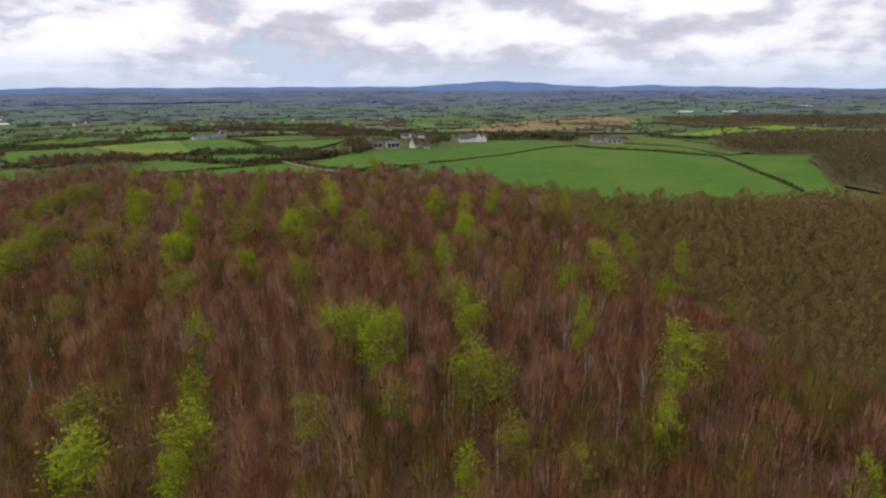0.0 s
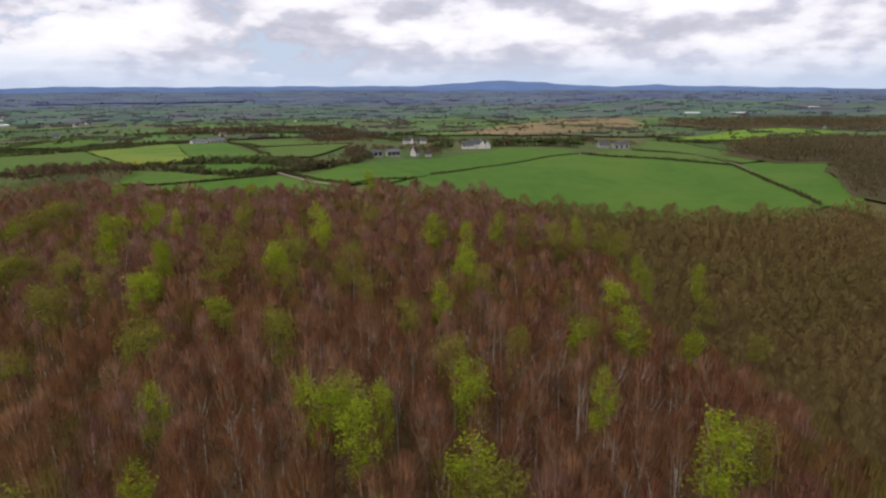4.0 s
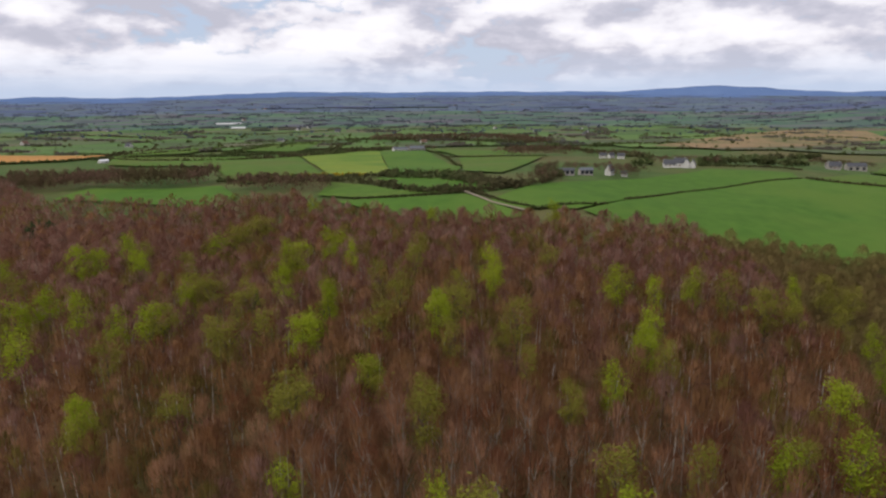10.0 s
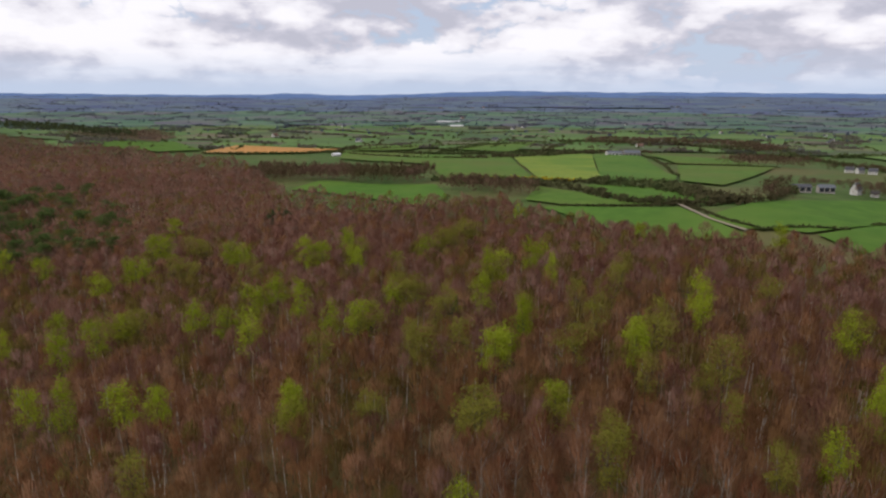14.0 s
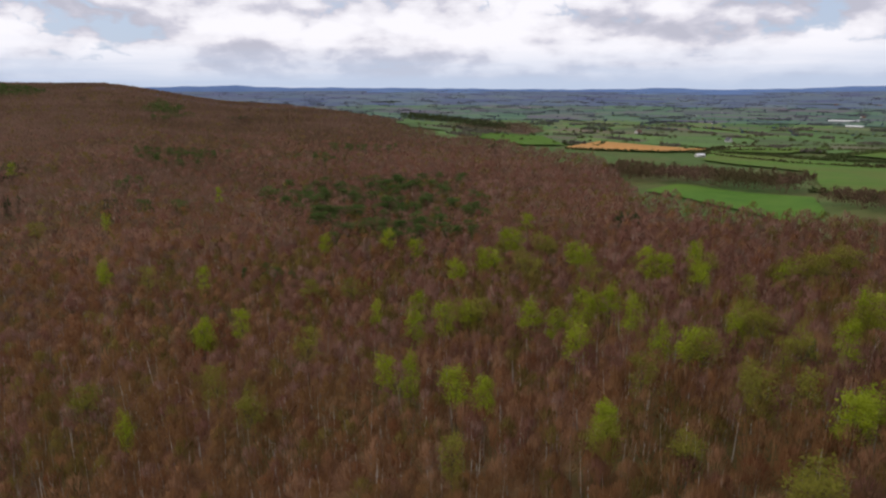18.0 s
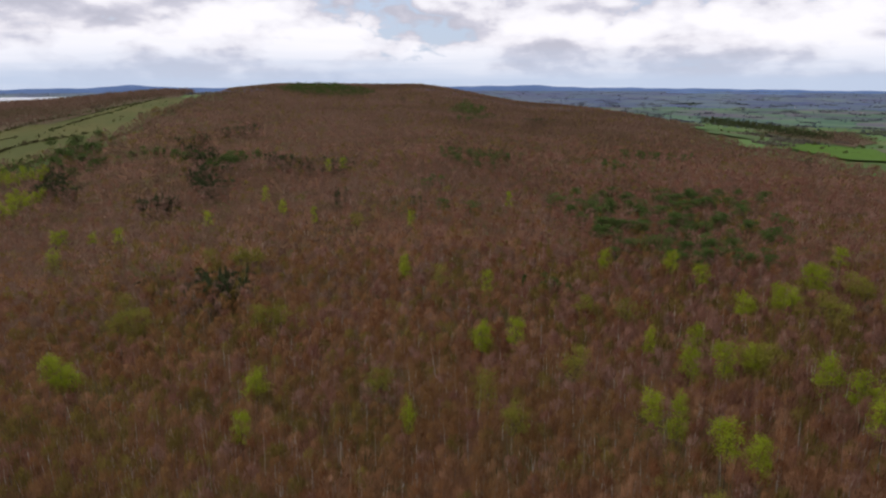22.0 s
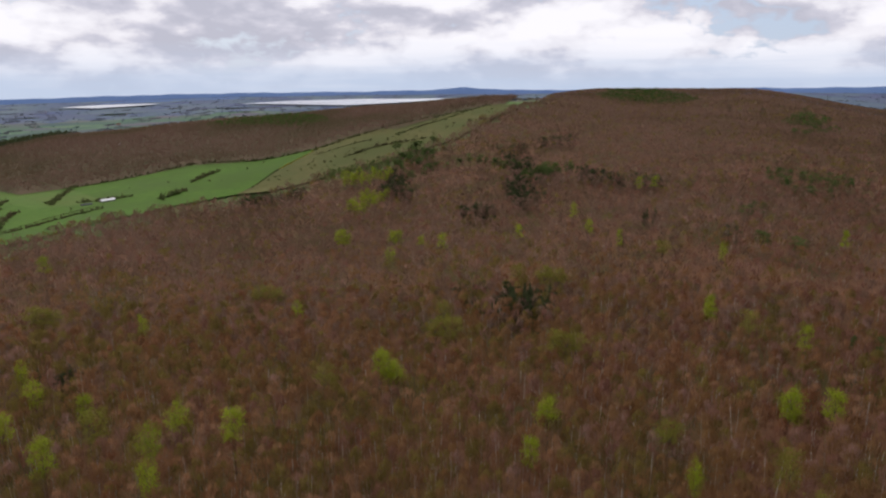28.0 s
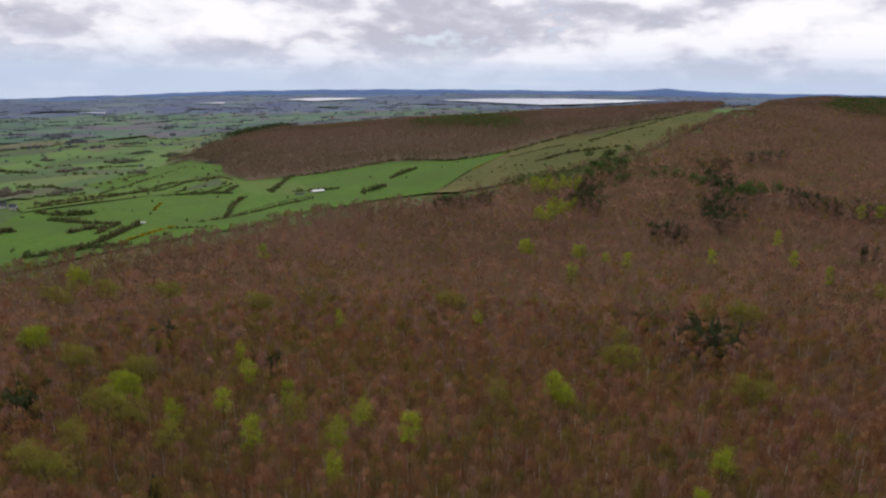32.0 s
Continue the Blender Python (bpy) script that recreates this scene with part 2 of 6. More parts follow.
# Twig browns greyed and paled to paint in haze over the farther trees.
TWIG_FAR = material("hazed_twigs", [(0.152, 0.092, 0.068), (0.179, 0.109, 0.081), (0.204, 0.127, 0.094), (0.235, 0.149, 0.112), (0.267, 0.175, 0.136)], 0.02, island=0.06, tone=0.42, patch=(0.138, 0.090, 0.057), patch_scale=0.007, thin=0.5)
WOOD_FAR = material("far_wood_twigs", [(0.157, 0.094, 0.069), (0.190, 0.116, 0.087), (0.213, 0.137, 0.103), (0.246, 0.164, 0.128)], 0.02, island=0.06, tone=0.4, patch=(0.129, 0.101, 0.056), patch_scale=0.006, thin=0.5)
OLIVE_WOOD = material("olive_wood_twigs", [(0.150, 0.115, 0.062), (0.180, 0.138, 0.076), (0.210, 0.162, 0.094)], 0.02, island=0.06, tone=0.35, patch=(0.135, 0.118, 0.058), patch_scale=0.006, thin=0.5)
# Woods beyond 1600 m: pale blue-grey stands in for haze.
FAR_SPINNEY = material("hazed_spinneys", [(0.083, 0.096, 0.108), (0.103, 0.110, 0.123), (0.129, 0.131, 0.144)], 0.004, island=0.4, thin=0.5)
SCRUB = material("valley_scrub", [(0.213, 0.152, 0.065), (0.263, 0.192, 0.080), (0.306, 0.226, 0.097)], 0.05, island=0.06, tone=0.3, patch=(0.235, 0.192, 0.070), patch_scale=0.02, thin=0.5)
BARK = material("pale_bark", [(0.16, 0.13, 0.105), (0.30, 0.26, 0.22), (0.45, 0.41, 0.36)], 1.5, island=0.8)
STEM = material("pale_stem_bark", [(0.17, 0.12, 0.085), (0.27, 0.205, 0.155), (0.36, 0.29, 0.235)], 1.5, island=0.8)
LITTER = material("leaf_litter", [(0.095, 0.049, 0.029), (0.145, 0.075, 0.043), (0.19, 0.100, 0.058)], 0.5, bump=0.5, patch=(0.07, 0.062, 0.022), patch_scale=0.03)
GRASS = material("rough_grass", [(0.045, 0.075, 0.022), (0.065, 0.105, 0.03), (0.09, 0.12, 0.04)], 0.09, bump=0.3, patch=(0.12, 0.10, 0.045), patch_scale=0.006)
LEAF = material("fresh_leaves", [(0.150, 0.185, 0.012), (0.233, 0.277, 0.018), (0.317, 0.361, 0.028)], 0.5, island=0.5, obj=0.4, rough=0.6, thin=0.4)
NEEDLE = material("dark_needles", [(0.040, 0.050, 0.022), (0.060, 0.072, 0.030), (0.084, 0.098, 0.042)], 0.5, island=0.7, thin=0.3)
PINE = material("pine_needles", [(0.046, 0.075, 0.020), (0.074, 0.112, 0.029), (0.113, 0.151, 0.042)], 0.5, island=0.6, obj=0.3, thin=0.3)
THICKET = material("far_thickets", [(0.105, 0.100, 0.080), (0.150, 0.132, 0.105), (0.190, 0.165, 0.135)], 0.004, island=0.45, patch=(0.080, 0.098, 0.068), patch_scale=0.002, thin=0.5)
# Hedge colour for the far plain, with distance haze mixed in as blue.
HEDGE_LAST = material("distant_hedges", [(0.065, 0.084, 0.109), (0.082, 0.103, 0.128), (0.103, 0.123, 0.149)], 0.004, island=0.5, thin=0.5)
HEDGE = material("hedge_leaves", [(0.050, 0.073, 0.025), (0.088, 0.114, 0.040), (0.135, 0.143, 0.059)], 0.05, island=0.6, patch=(0.095, 0.080, 0.042), patch_scale=0.01, thin=0.5)
PLAIN = [(0.074, 0.090, 0.049), (0.064, 0.126, 0.037), (0.110, 0.095, 0.071), (0.081, 0.149, 0.041), (0.064, 0.101, 0.049), (0.106, 0.171, 0.048), (0.129, 0.104, 0.076), (0.075, 0.140, 0.043), (0.097, 0.160, 0.049)]
FIELD_NEAR = material("hedged_fields", PLAIN, 0.03, obj=0.93)
# Field colours shifted to blue: haze painted in, stronger in the farther set.
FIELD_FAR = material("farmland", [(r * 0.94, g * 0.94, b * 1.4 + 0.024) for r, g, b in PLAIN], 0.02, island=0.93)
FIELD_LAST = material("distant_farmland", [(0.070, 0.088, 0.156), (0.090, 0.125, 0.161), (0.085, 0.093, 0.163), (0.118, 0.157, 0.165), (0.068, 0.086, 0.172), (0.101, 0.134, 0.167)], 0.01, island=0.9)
# The blue here paints in the air between the viewer and the hills.
HILL_FAR = material("hazed_hills", [(0.097, 0.153, 0.288), (0.118, 0.178, 0.321)], 0.006, rough=1.0, spec=0.0)


# ---------------------------------------------------------------- mesh helpers
def mesh_object(name, verts, faces, mats, parent=None, label="", index=None, smooth=False, tone=None, facing=None):
    """One mesh from arrays of corners and of equal-sided faces."""
    verts, faces = np.asarray(verts, np.float32), np.asarray(faces, np.int32)
    me = bpy.data.meshes.new(name)
    nf, sides = faces.shape
    me.vertices.add(len(verts))
    me.vertices.foreach_set("co", verts.ravel())
    me.loops.add(nf * sides)
    me.loops.foreach_set("vertex_index", faces.ravel())
    me.polygons.add(nf)
    me.polygons.foreach_set("loop_start", np.arange(0, nf * sides, sides, dtype=np.int32))
    if index is not None:
        me.polygons.foreach_set("material_index", np.asarray(index, np.int32))
    if smooth:
        me.polygons.foreach_set("use_smooth", np.ones(nf, bool))
    for m in mats:
        me.materials.append(m)
    if tone is not None:
        me.attributes.new("tone", "FLOAT", "POINT").data.foreach_set("value", np.asarray(tone, np.float32))
    me.update(calc_edges=True)
    if facing is not None:
        me.attributes.new("custom_normal", "FLOAT_VECTOR", "POINT").data.foreach_set("vector", np.asarray(facing, np.float32).ravel())
    ob = new(name, me)
    if parent:
        ob.parent = parent
    if label:
        tagged(ob, label)
    return ob


# ---------------------------------------------------------------- ground
def build_ground():
    heads = np.concatenate([np.arange(-60, 190, 1.25), np.arange(190, 300, 5.0)])
    rings = np.concatenate([[0.02, 4.0], np.exp(np.linspace(np.log(15), np.log(4880), 260))])
    a, r = np.meshgrid(np.radians(heads), rings, indexing="ij")
    x, y = MID[0] - r * np.sin(a), MID[1] + r * np.cos(a)
    z = ground_z(x, y)
    n, k = x.shape
    i, j = np.meshgrid(np.arange(n), np.arange(k - 1), indexing="ij")
    i2 = (i + 1) % n
    quads = np.stack([i * k + j, i * k + j + 1, i2 * k + j + 1, i2 * k + j], -1).reshape(-1, 4)
    verts = np.stack([x, y, z], -1).reshape(-1, 3)
    mid = verts[quads].mean(1)
    ob = mesh_object("ground", verts, quads, [GRASS, LITTER], index=in_wood(mid[:, 0], mid[:, 1]).astype(int), smooth=True)
    tagged(ob, "rolling ground of rough grass and brown leaf litter", "ground", kind="structure")


build_ground()
rng = np.random.default_rng(5)


# ---------------------------------------------------------------- the bare wood
def scatter(r0, r1, a0, a1, gap):
    """Jittered places, one to each square of the given gap, within a ring sector."""
    xs = np.arange(MID[0] - r1, MID[0] + r1, gap)
    x, y = np.meshgrid(xs, np.arange(MID[1] - r1, MID[1] + r1, gap))
    x = (x + rng.uniform(-0.48, 0.48, x.shape) * gap).ravel()
    y = (y + rng.uniform(-0.48, 0.48, y.shape) * gap).ravel()
    r, a = polar(x, y)
    ok = (r >= r0) & (r < r1) & (a > a0) & (a < a1)
    return x[ok], y[ok]


def twig_fan(x, y, z, h, wide, k, thick, low=0.64):
    """Slender upswept branches, k to a tree, as tapered blades; low: where the rim of the crown hangs, as a share of the height."""
    n = len(x)
    turn = rng.uniform(0, 2 * np.pi, (n, k))
    out = np.sqrt(rng.uniform(0.0, 1, (n, k))) * wide[:, None] * (1 + 0.22 * np.sin(turn * 2 + rng.uniform(0, 6, (n, 1))))
    dome = np.sqrt(np.clip(1 - (out / (wide[:, None] * 1.05)) ** 2, 0.0, 1))
    top = h[:, None] * (low + (1 - low) * dome * rng.uniform(0.86, 1.03, (n, k)))
    inner = rng.uniform(0, 1, (n, k)) < 0.3
    top = np.where(inner, top * rng.uniform(0.7, 0.95, (n, k)), top)
    foot = np.maximum(top - h[:, None] * rng.uniform(0.06, 0.15, (n, k)), h[:, None] * min(0.22, 0.3 * low))
    near = out * rng.uniform(0.55, 0.98, (n, k))
    c, s = np.cos(turn), np.sin(turn)
    p0 = np.stack([x[:, None] + near * c, y[:, None] + near * s, z[:, None] + foot], -1)
    p1 = np.stack([x[:, None] + out * c, y[:, None] + out * s, z[:, None] + top], -1)
    way = turn + np.pi / 2 + rng.normal(0, 0.6, (n, k))
    w = thick * rng.uniform(0.6, 1.4, (n, k))
    side = np.stack([np.cos(way) * w, np.sin(way) * w, 0 * w], -1)
    v = np.stack([p0 - side, p0 + side, p1], 2).reshape(-1, 3)
    own = np.repeat(rng.uniform(0, 1, n), 3 * k)
    # the twigs of a crown take the light as its rounded outline does
    q = (out / wide[:, None])[..., None]
    n1 = np.concatenate([q * np.stack([c, s], -1), 1.15 - 0.55 * q], -1) + rng.normal(0, 0.12, (n, k, 3))
    n1 /= np.linalg.norm(n1, axis=-1, keepdims=True)
    n0 = n1 * np.array([1, 1, 0.55])
    n0 /= np.linalg.norm(n0, axis=-1, keepdims=True)
    return v, np.arange(len(v)).reshape(-1, 3), own, np.stack([n0, n0, n1], 2).reshape(-1, 3)


def stems(x, y, z, h, thick):
    """Leaning trunks, three-sided and tapered."""
    n = len(x)
    lean = rng.normal(0, 0.05, (n, 2)) * h[:, None]
    ring = [(np.cos(t), np.sin(t)) for t in (0.3, 2.4, 4.5)]
    foot = np.stack([np.stack([x + thick * c, y + thick * s, z - 0.4], -1) for c, s in ring], 1)
    tip = np.stack([x + lean[:, 0], y + lean[:, 1], z + h * 0.93], -1)[:, None]
    v = np.concatenate([foot, tip], 1).reshape(-1, 3)
    b = 4 * np.arange(n)[:, None, None]
    f = (b + np.array([[0, 1, 3], [1, 2, 3], [2, 0, 3]])).reshape(-1, 3)
    return v, f


FRESH_A = ((-37, 152, 2.6), (2.6, 147.1, 1.7), (-60.6, 140.5, 3.5), (-1.8, 131.7, 2.1), (-31.6, 175.2, 2.5), (-82.7, 195.1, 2.6), (-31.5, 263.6, 2.7), (-71.9, 251.7, 2.4), (49.8, 185, 2.1), (-133.6, 279.2, 2.7), (-62.4, 155.3, 2.1), (-44.2, 70.8, 4.2), (-32.1, 72.7, 3.4), (-30.6, 65, 2.1), (-34.3, 81.3, 2), (-19.6, 98.1, 1.8), (-8.9, 96.1, 1.7), (-14.9, 92.8, 3.4), (-10.6, 87.6, 2.8), (2.6, 81.2, 3), (2.3, 101, 2.9), (29.7, 83.5, 3.2), (22.8, 66.1, 1.7), (41, 124.3, 2.6), (29.4, 121.7, 3.3), (20.4, 118.9, 2.6), (20, 97.7, 1.8), (31.5, 141.9, 3.2), (1.6, 151.4, 2.3), (-4.9, 178.6, 3.4), (-39.1, 157.9, 2.9), (-33.7, 181.3, 3.1),)
FRESH_B = ((-62, 146.2, 3.4), (-40.6, 126, 2.6), (-100.2, 144.4, 3.8), (-91.1, 192.2, 4.1), (-88, 211.6, 2.9), (-136.3, 217.6, 4.2), (39.1, 57.4, 1.7), (1.5, 56.5, 1.7), (-40.3, 99.1, 2.1), (56.5, 216.8, 2.4), (80.8, 231.9, 3.2), (32.5, 192.8, 2.1), (10.6, 184.7, 2), (-147.8, 133.3, 4), (-143, 148.2, 4.1), (-141.1, 138, 3.9), (-126.1, 133.4, 4.2), (-139.6, 153.7, 4.1), (-126.5, 150.4, 3.5), (-109, 143.5, 2.8), (-121.4, 98.1, 3.8), (-113.7, 100.9, 3.1), (-85.8, 111.2, 2.5), (-237.7, 178.9, 4.2), (-242.6, 178.4, 3.8), (-232.9, 179.4, 3.8), (-221.2, 159.3, 4.2), (-225.6, 158.9, 3.8), (-216.7, 159.8, 3.8), (-200.6, 187.4, 4.2), (-204.6, 187, 3.8), (-196.6, 187.8, 3.8),)
FRESH_C = ((-173.3, 218.2, 3.3), (-152.1, 198, 3.9), (-165.6, 192.3, 4.2), (-170.1, 191.9, 3.8), (-161.2, 192.8, 3.8), (-88.8, 182.9, 3), (-72.7, 188, 1.9), (-79, 164.2, 3), (-61.6, 153.1, 2.4), (-106, 163.6, 2.6), (2.8, 159.8, 2.8), (3.2, 178.5, 2.2), (-264, 203.1, 4.2), (-163.8, 105.2, 3.6), (-163.1, 114.4, 4.1), (-163.2, 122.3, 2.9), (-185.3, 115.5, 3.6), (-141.4, 88.4, 3.2), (-132.3, 91.6, 3), (-253.9, 56.9, 2.8), (-198.2, 51.4, 3.2), (-201, 63.1, 3.7), (-170.1, -12.9, 4.1), (-273.1, 108.2, 3.1), (-267.1, 134.7, 3.7), (-251.1, 141.6, 4.2), (-215.4, 143, 4.2), (-166.9, 210.7, 3.7), (-145.2, 191.8, 3.7), (-186, 101.6, 2.7), (-353.6, 21.8, 2.7), (-273.2, 23, 3),)
FRESH_D = ((-393.7, 78.8, 2.5), (-88.1, 112.6, 2.8), (-148, -10.8, 3), (-150.2, 30.6, 2.2), (-180, -73.7, 4.2), (-181.5, -77.8, 3.8), (-178.5, -69.6, 3.8), (-569.6, -349.9, 4.2), (-573, -358.7, 3.8), (-566.3, -341, 3.8), (-588.4, -349.1, 3.8), (-562.8, -328, 4.2), (-566.1, -336.6, 3.8), (-559.6, -319.3, 3.8), (-581.1, -327.2, 3.8), (-568.4, -311.3, 4.2), (-571.6, -319.9, 3.8), (-565.2, -302.7, 3.8), (-586.6, -310.6, 3.8), (-492.2, -271.5, 4.2), (-495.8, -280.9, 3.8), (-488.7, -262.1, 3.8), (-512.2, -270.7, 3.8), (-451, -263.1, 4.2), (-454.3, -271.9, 3.8), (-447.7, -254.3, 3.8), (-469.6, -262.4, 3.8), (-379.9, -97.2, 3.5), (-387, -55.2, 3.1), (-365.8, -32.7, 2.4), (-270.5, 23.4, 3), (-194.7, 51.7, 3.6),)
FRESH_E = ((-431.7, -76.6, 3.5), (-528.6, -51.2, 4.1), (-527.5, -39.8, 3.6), (-370.4, -182.2, 4.1), (-362.9, -217.5, 4.2), (-364.5, -221.8, 3.8), (-361.3, -213.1, 3.8), (-360.1, -155.2, 3.2), (-329, -160.4, 4.2), (-89.8, -87.4, 2.8), (-84.7, -119, 4), (-89.4, -142.7, 3.4), (-72.8, -177.4, 4.2), (-71.3, -181.5, 3.8), (-74.3, -173.4, 3.8), (-75.5, -149, 3.9), (-67.6, -249.3, 4.2), (-66.1, -253.3, 3.8), (-69.1, -245.2, 3.8), (-118.1, -86.8, 3.9), (-100.9, -99.9, 3.5), (-114.5, -104.3, 3.7), (-108.8, -158.8, 3.7), (-107.6, -133.2, 2.9), (-117, -337.8, 4.2), (-115.3, -342.4, 3.8), (-118.7, -333.2, 3.8), (-213, -308.9, 4.2), (-216.1, -140.9, 2.9), (-116.6, -177, 2.3), (-167.1, -179.6, 2.5), (-546.9, -328.5, 4.2),)
FRESH_F = ((-544.1, -336, 3.8), (-549.6, -321, 3.8), (-559.4, -338.4, 3.8), (-471.1, -268.5, 4.2), (-468, -276.8, 3.8), (-474.1, -260.1, 3.8), (-484.9, -279.4, 3.8), (-368.7, -177, 3.8), (-356.4, -138.7, 3.9),)
FRESH = FRESH_A + FRESH_B + FRESH_C + FRESH_D + FRESH_E + FRESH_F
OLIVE_A = ((-49.7, 117.2, 3.6), (-39.9, 124.6, 2.7), (-63.1, 156.4, 2.9), (-130.8, 224.3, 4.2), (-134.7, 225.7, 3.8), (-126.9, 222.8, 3.8), (-88.8, 184.6, 4.2), (-84.9, 159.6, 3.5), (-54.1, 185.2, 3.3), (-37.3, 163.9, 2.8), (-23.1, 146.3, 2), (-58.6, 173, 2.8), (-4.4, 180.1, 3), (11.5, 187.1, 2.8), (25.8, 180.4, 3.1), (31, 179.4, 2.7), (-0.1, 109.8, 2.8), (-14.4, 96.6, 3.9), (23, 121.5, 2), (49.3, 217.7, 3), (-27.3, 115.2, 2.6), (10.1, 112.7, 2), (-71.1, 143.8, 3.1), (-77.1, 139.1, 3.7), (-7.5, 124.6, 2), (76.1, 213.3, 4), (79.2, 181.9, 3.2), (-32.1, 143.7, 2.2), (5.8, 145.9, 2.1), (-16.2, 135.4, 2), (-48.8, 80.1, 3.5), (4.5, 76, 2.8),)
OLIVE_B = ((6.5, 64.4, 2.2), (-48, 148.7, 3.4), (-104.8, 167.5, 4.2), (-109.2, 169.2, 3.8), (-100.3, 165.8, 3.8), (11.5, 58.3, 2), (-51.7, 121.3, 3.5), (-29.2, 121.7, 2.7), (-16.9, 71.5, 2.1), (-137.3, 246.1, 4.2), (-141.4, 247.6, 3.8), (-133.3, 244.5, 3.8), (-21.8, 155.2, 3), (18.4, 183.8, 3.2), (-7, 71.7, 2), (-57.8, 198, 2.6), (23.9, 177.4, 3.1), (55.2, 250.4, 4.2), (51.5, 251.9, 3.8), (59, 249, 3.8), (35.2, 88.2, 2.6), (-98.9, 146.6, 4.2), (-229.5, 190.1, 4.2), (-233.9, 189.6, 3.8), (-225.1, 190.5, 3.8), (-127.1, 190.7, 3.5), (-96.2, 127.8, 3.1), (-82, 141.5, 2.8), (-48.8, 161.1, 2.7), (-34.8, 160.1, 3.5), (-86.6, 156.2, 2.7), (-83.3, 108.1, 2.7),)
OLIVE_C = ((-23.1, 200.7, 2.9), (-203.1, 166.2, 4.2), (-208.2, 165.6, 3.8), (-198, 166.7, 3.8), (-166, 124.1, 4.2), (-170.1, 123.7, 3.8), (-162, 124.5, 3.8), (-141.3, 56.6, 3.8), (-158.9, 51.1, 3.4), (-217.6, 102.5, 4.2), (-157.2, 206.9, 4), (-175.7, 173.6, 3.9), (-265.5, 38, 4.2), (-173.6, 77.2, 4.1), (-97.4, 86, 2.7), (-71.3, 116.3, 2.6), (-292.7, -49.4, 4.2), (-294.3, -53.5, 3.8), (-291.2, -45.4, 3.8), (-357, -7.7, 4.2), (-295.7, -68.9, 4.2), (-226.2, 90, 4.2), (-234.4, -78.6, 4.2), (-168.2, 21.8, 4.1), (-37.8, -144.4, 4.2), (-35.5, -150.6, 3.8), (-40.1, -138.2, 3.8), (-48.2, -152.6, 3.8), (-63.7, -168.7, 4.2), (-61.8, -173.8, 3.8), (-65.6, -163.6, 3.8), (-68.4, -136.6, 4.2),)
OLIVE_D = ((-67.4, -156.9, 4.2), (-100.7, -120.6, 4.2), (-72.9, -217.1, 4.2), (-71.2, -221.8, 3.8), (-74.6, -212.5, 3.8), (-83.9, -189.6, 4.2), (-82.5, -193.4, 3.8), (-85.4, -185.7, 3.8), (-156.7, -225.4, 4.2), (-155.1, -229.6, 3.8), (-158.2, -221.2, 3.8), (-226.8, -165.7, 4.2), (-225.2, -169.9, 3.8), (-228.3, -161.5, 3.8), (-162.4, -88, 4.2), (-219.3, -70.5, 4.2), (-217.9, -74.4, 3.8), (-220.8, -66.5, 3.8), (-221.4, -22.2, 4.2), (-220, -25.9, 3.8), (-222.8, -18.4, 3.8), (-95.8, -308.7, 4.2), (-93.6, -314.7, 3.8), (-98.1, -302.6, 3.8), (-105.9, -316.7, 3.8), (-116.9, -301.3, 4.2), (-114.9, -306.7, 3.8), (-119, -295.8, 3.8), (-137.8, -277.4, 4.2), (-136.1, -282.1, 3.8), (-139.5, -272.8, 3.8),)
OLIVE = OLIVE_A + OLIVE_B + OLIVE_C + OLIVE_D
SPRUCE_A = ((-88.8, 167.9, 2.1), (-72.2, 169.9, 2), (-68.7, 166.2, 1.9), (-85.9, 162.4, 1.9), (-246.8, 243.9, 3.6), (-257.7, 252.7, 3.2), (-255.3, 254.6, 3.6), (-275.5, -66.2, 2.7), (-253.1, -64.2, 2.5), (-267, -65.2, 2.8), (-264.2, -63, 2.7), (-264.7, -58.1, 2.6), (-263, -60.2, 2.7), (-266.5, -61.1, 2.1), (-270.5, -60.3, 2.8), (-264.9, -55.6, 2.5), (-254.6, -56, 2.1), (-262.7, -54.8, 2.7), (-267.4, -49.1, 2.4), (-266.2, -52.8, 3), (-265.4, -42.7, 2.6), (-261.5, -49.5, 2.7), (-265.8, -45.5, 2.7), (-277.9, -64, 2.4), (-283.6, -66.9, 2.4), (-279.1, -67, 2.4), (-276.1, -53.4, 2.3), (-277.3, -57.4, 2.5), (-282, -56.5, 2.6), (-274.6, -45.1, 1.9), (-280.3, -46.5, 2.2), (-277, -47.5, 2.3),)
SPRUCE_B = ((-274.7, -81.3, 2.1), (-277.3, -87.4, 2.2), (-277.6, -83.3, 2.1), (-294.2, -87.3, 1.8), (-280.8, -92.5, 2.2), (-285.7, -83.5, 2.2), (-596, -320.2, 3.1), (-602.4, -316.1, 2.9), (-597.4, -317.6, 3.6), (-598.9, -321.7, 3.2), (-595.9, -313.6, 3.2), (-551.6, -290.5, 3), (-564.8, -283.4, 3.7), (-557.5, -290.4, 3.6), (-559, -294.2, 3.2), (-556.1, -286.7, 3.2), (-571.7, -290.1, 3.3), (-577.5, -298.3, 3.4), (-574.9, -294.9, 3.6), (-576.3, -298.8, 3.2), (-573.4, -291.1, 3.2), (-541.1, -281.1, 3.4), (-548.2, -274, 3.3), (-546.9, -275, 3.6), (-548.1, -278.2, 3.2), (-545.7, -271.7, 3.2), (-546, -295.6, 2.8), (-535.7, -285.1, 3.5), (-540.8, -288.3, 3.6), (-542.1, -292, 3.2), (-539.4, -284.7, 3.2), (-526.3, -254.9, 3.3),)
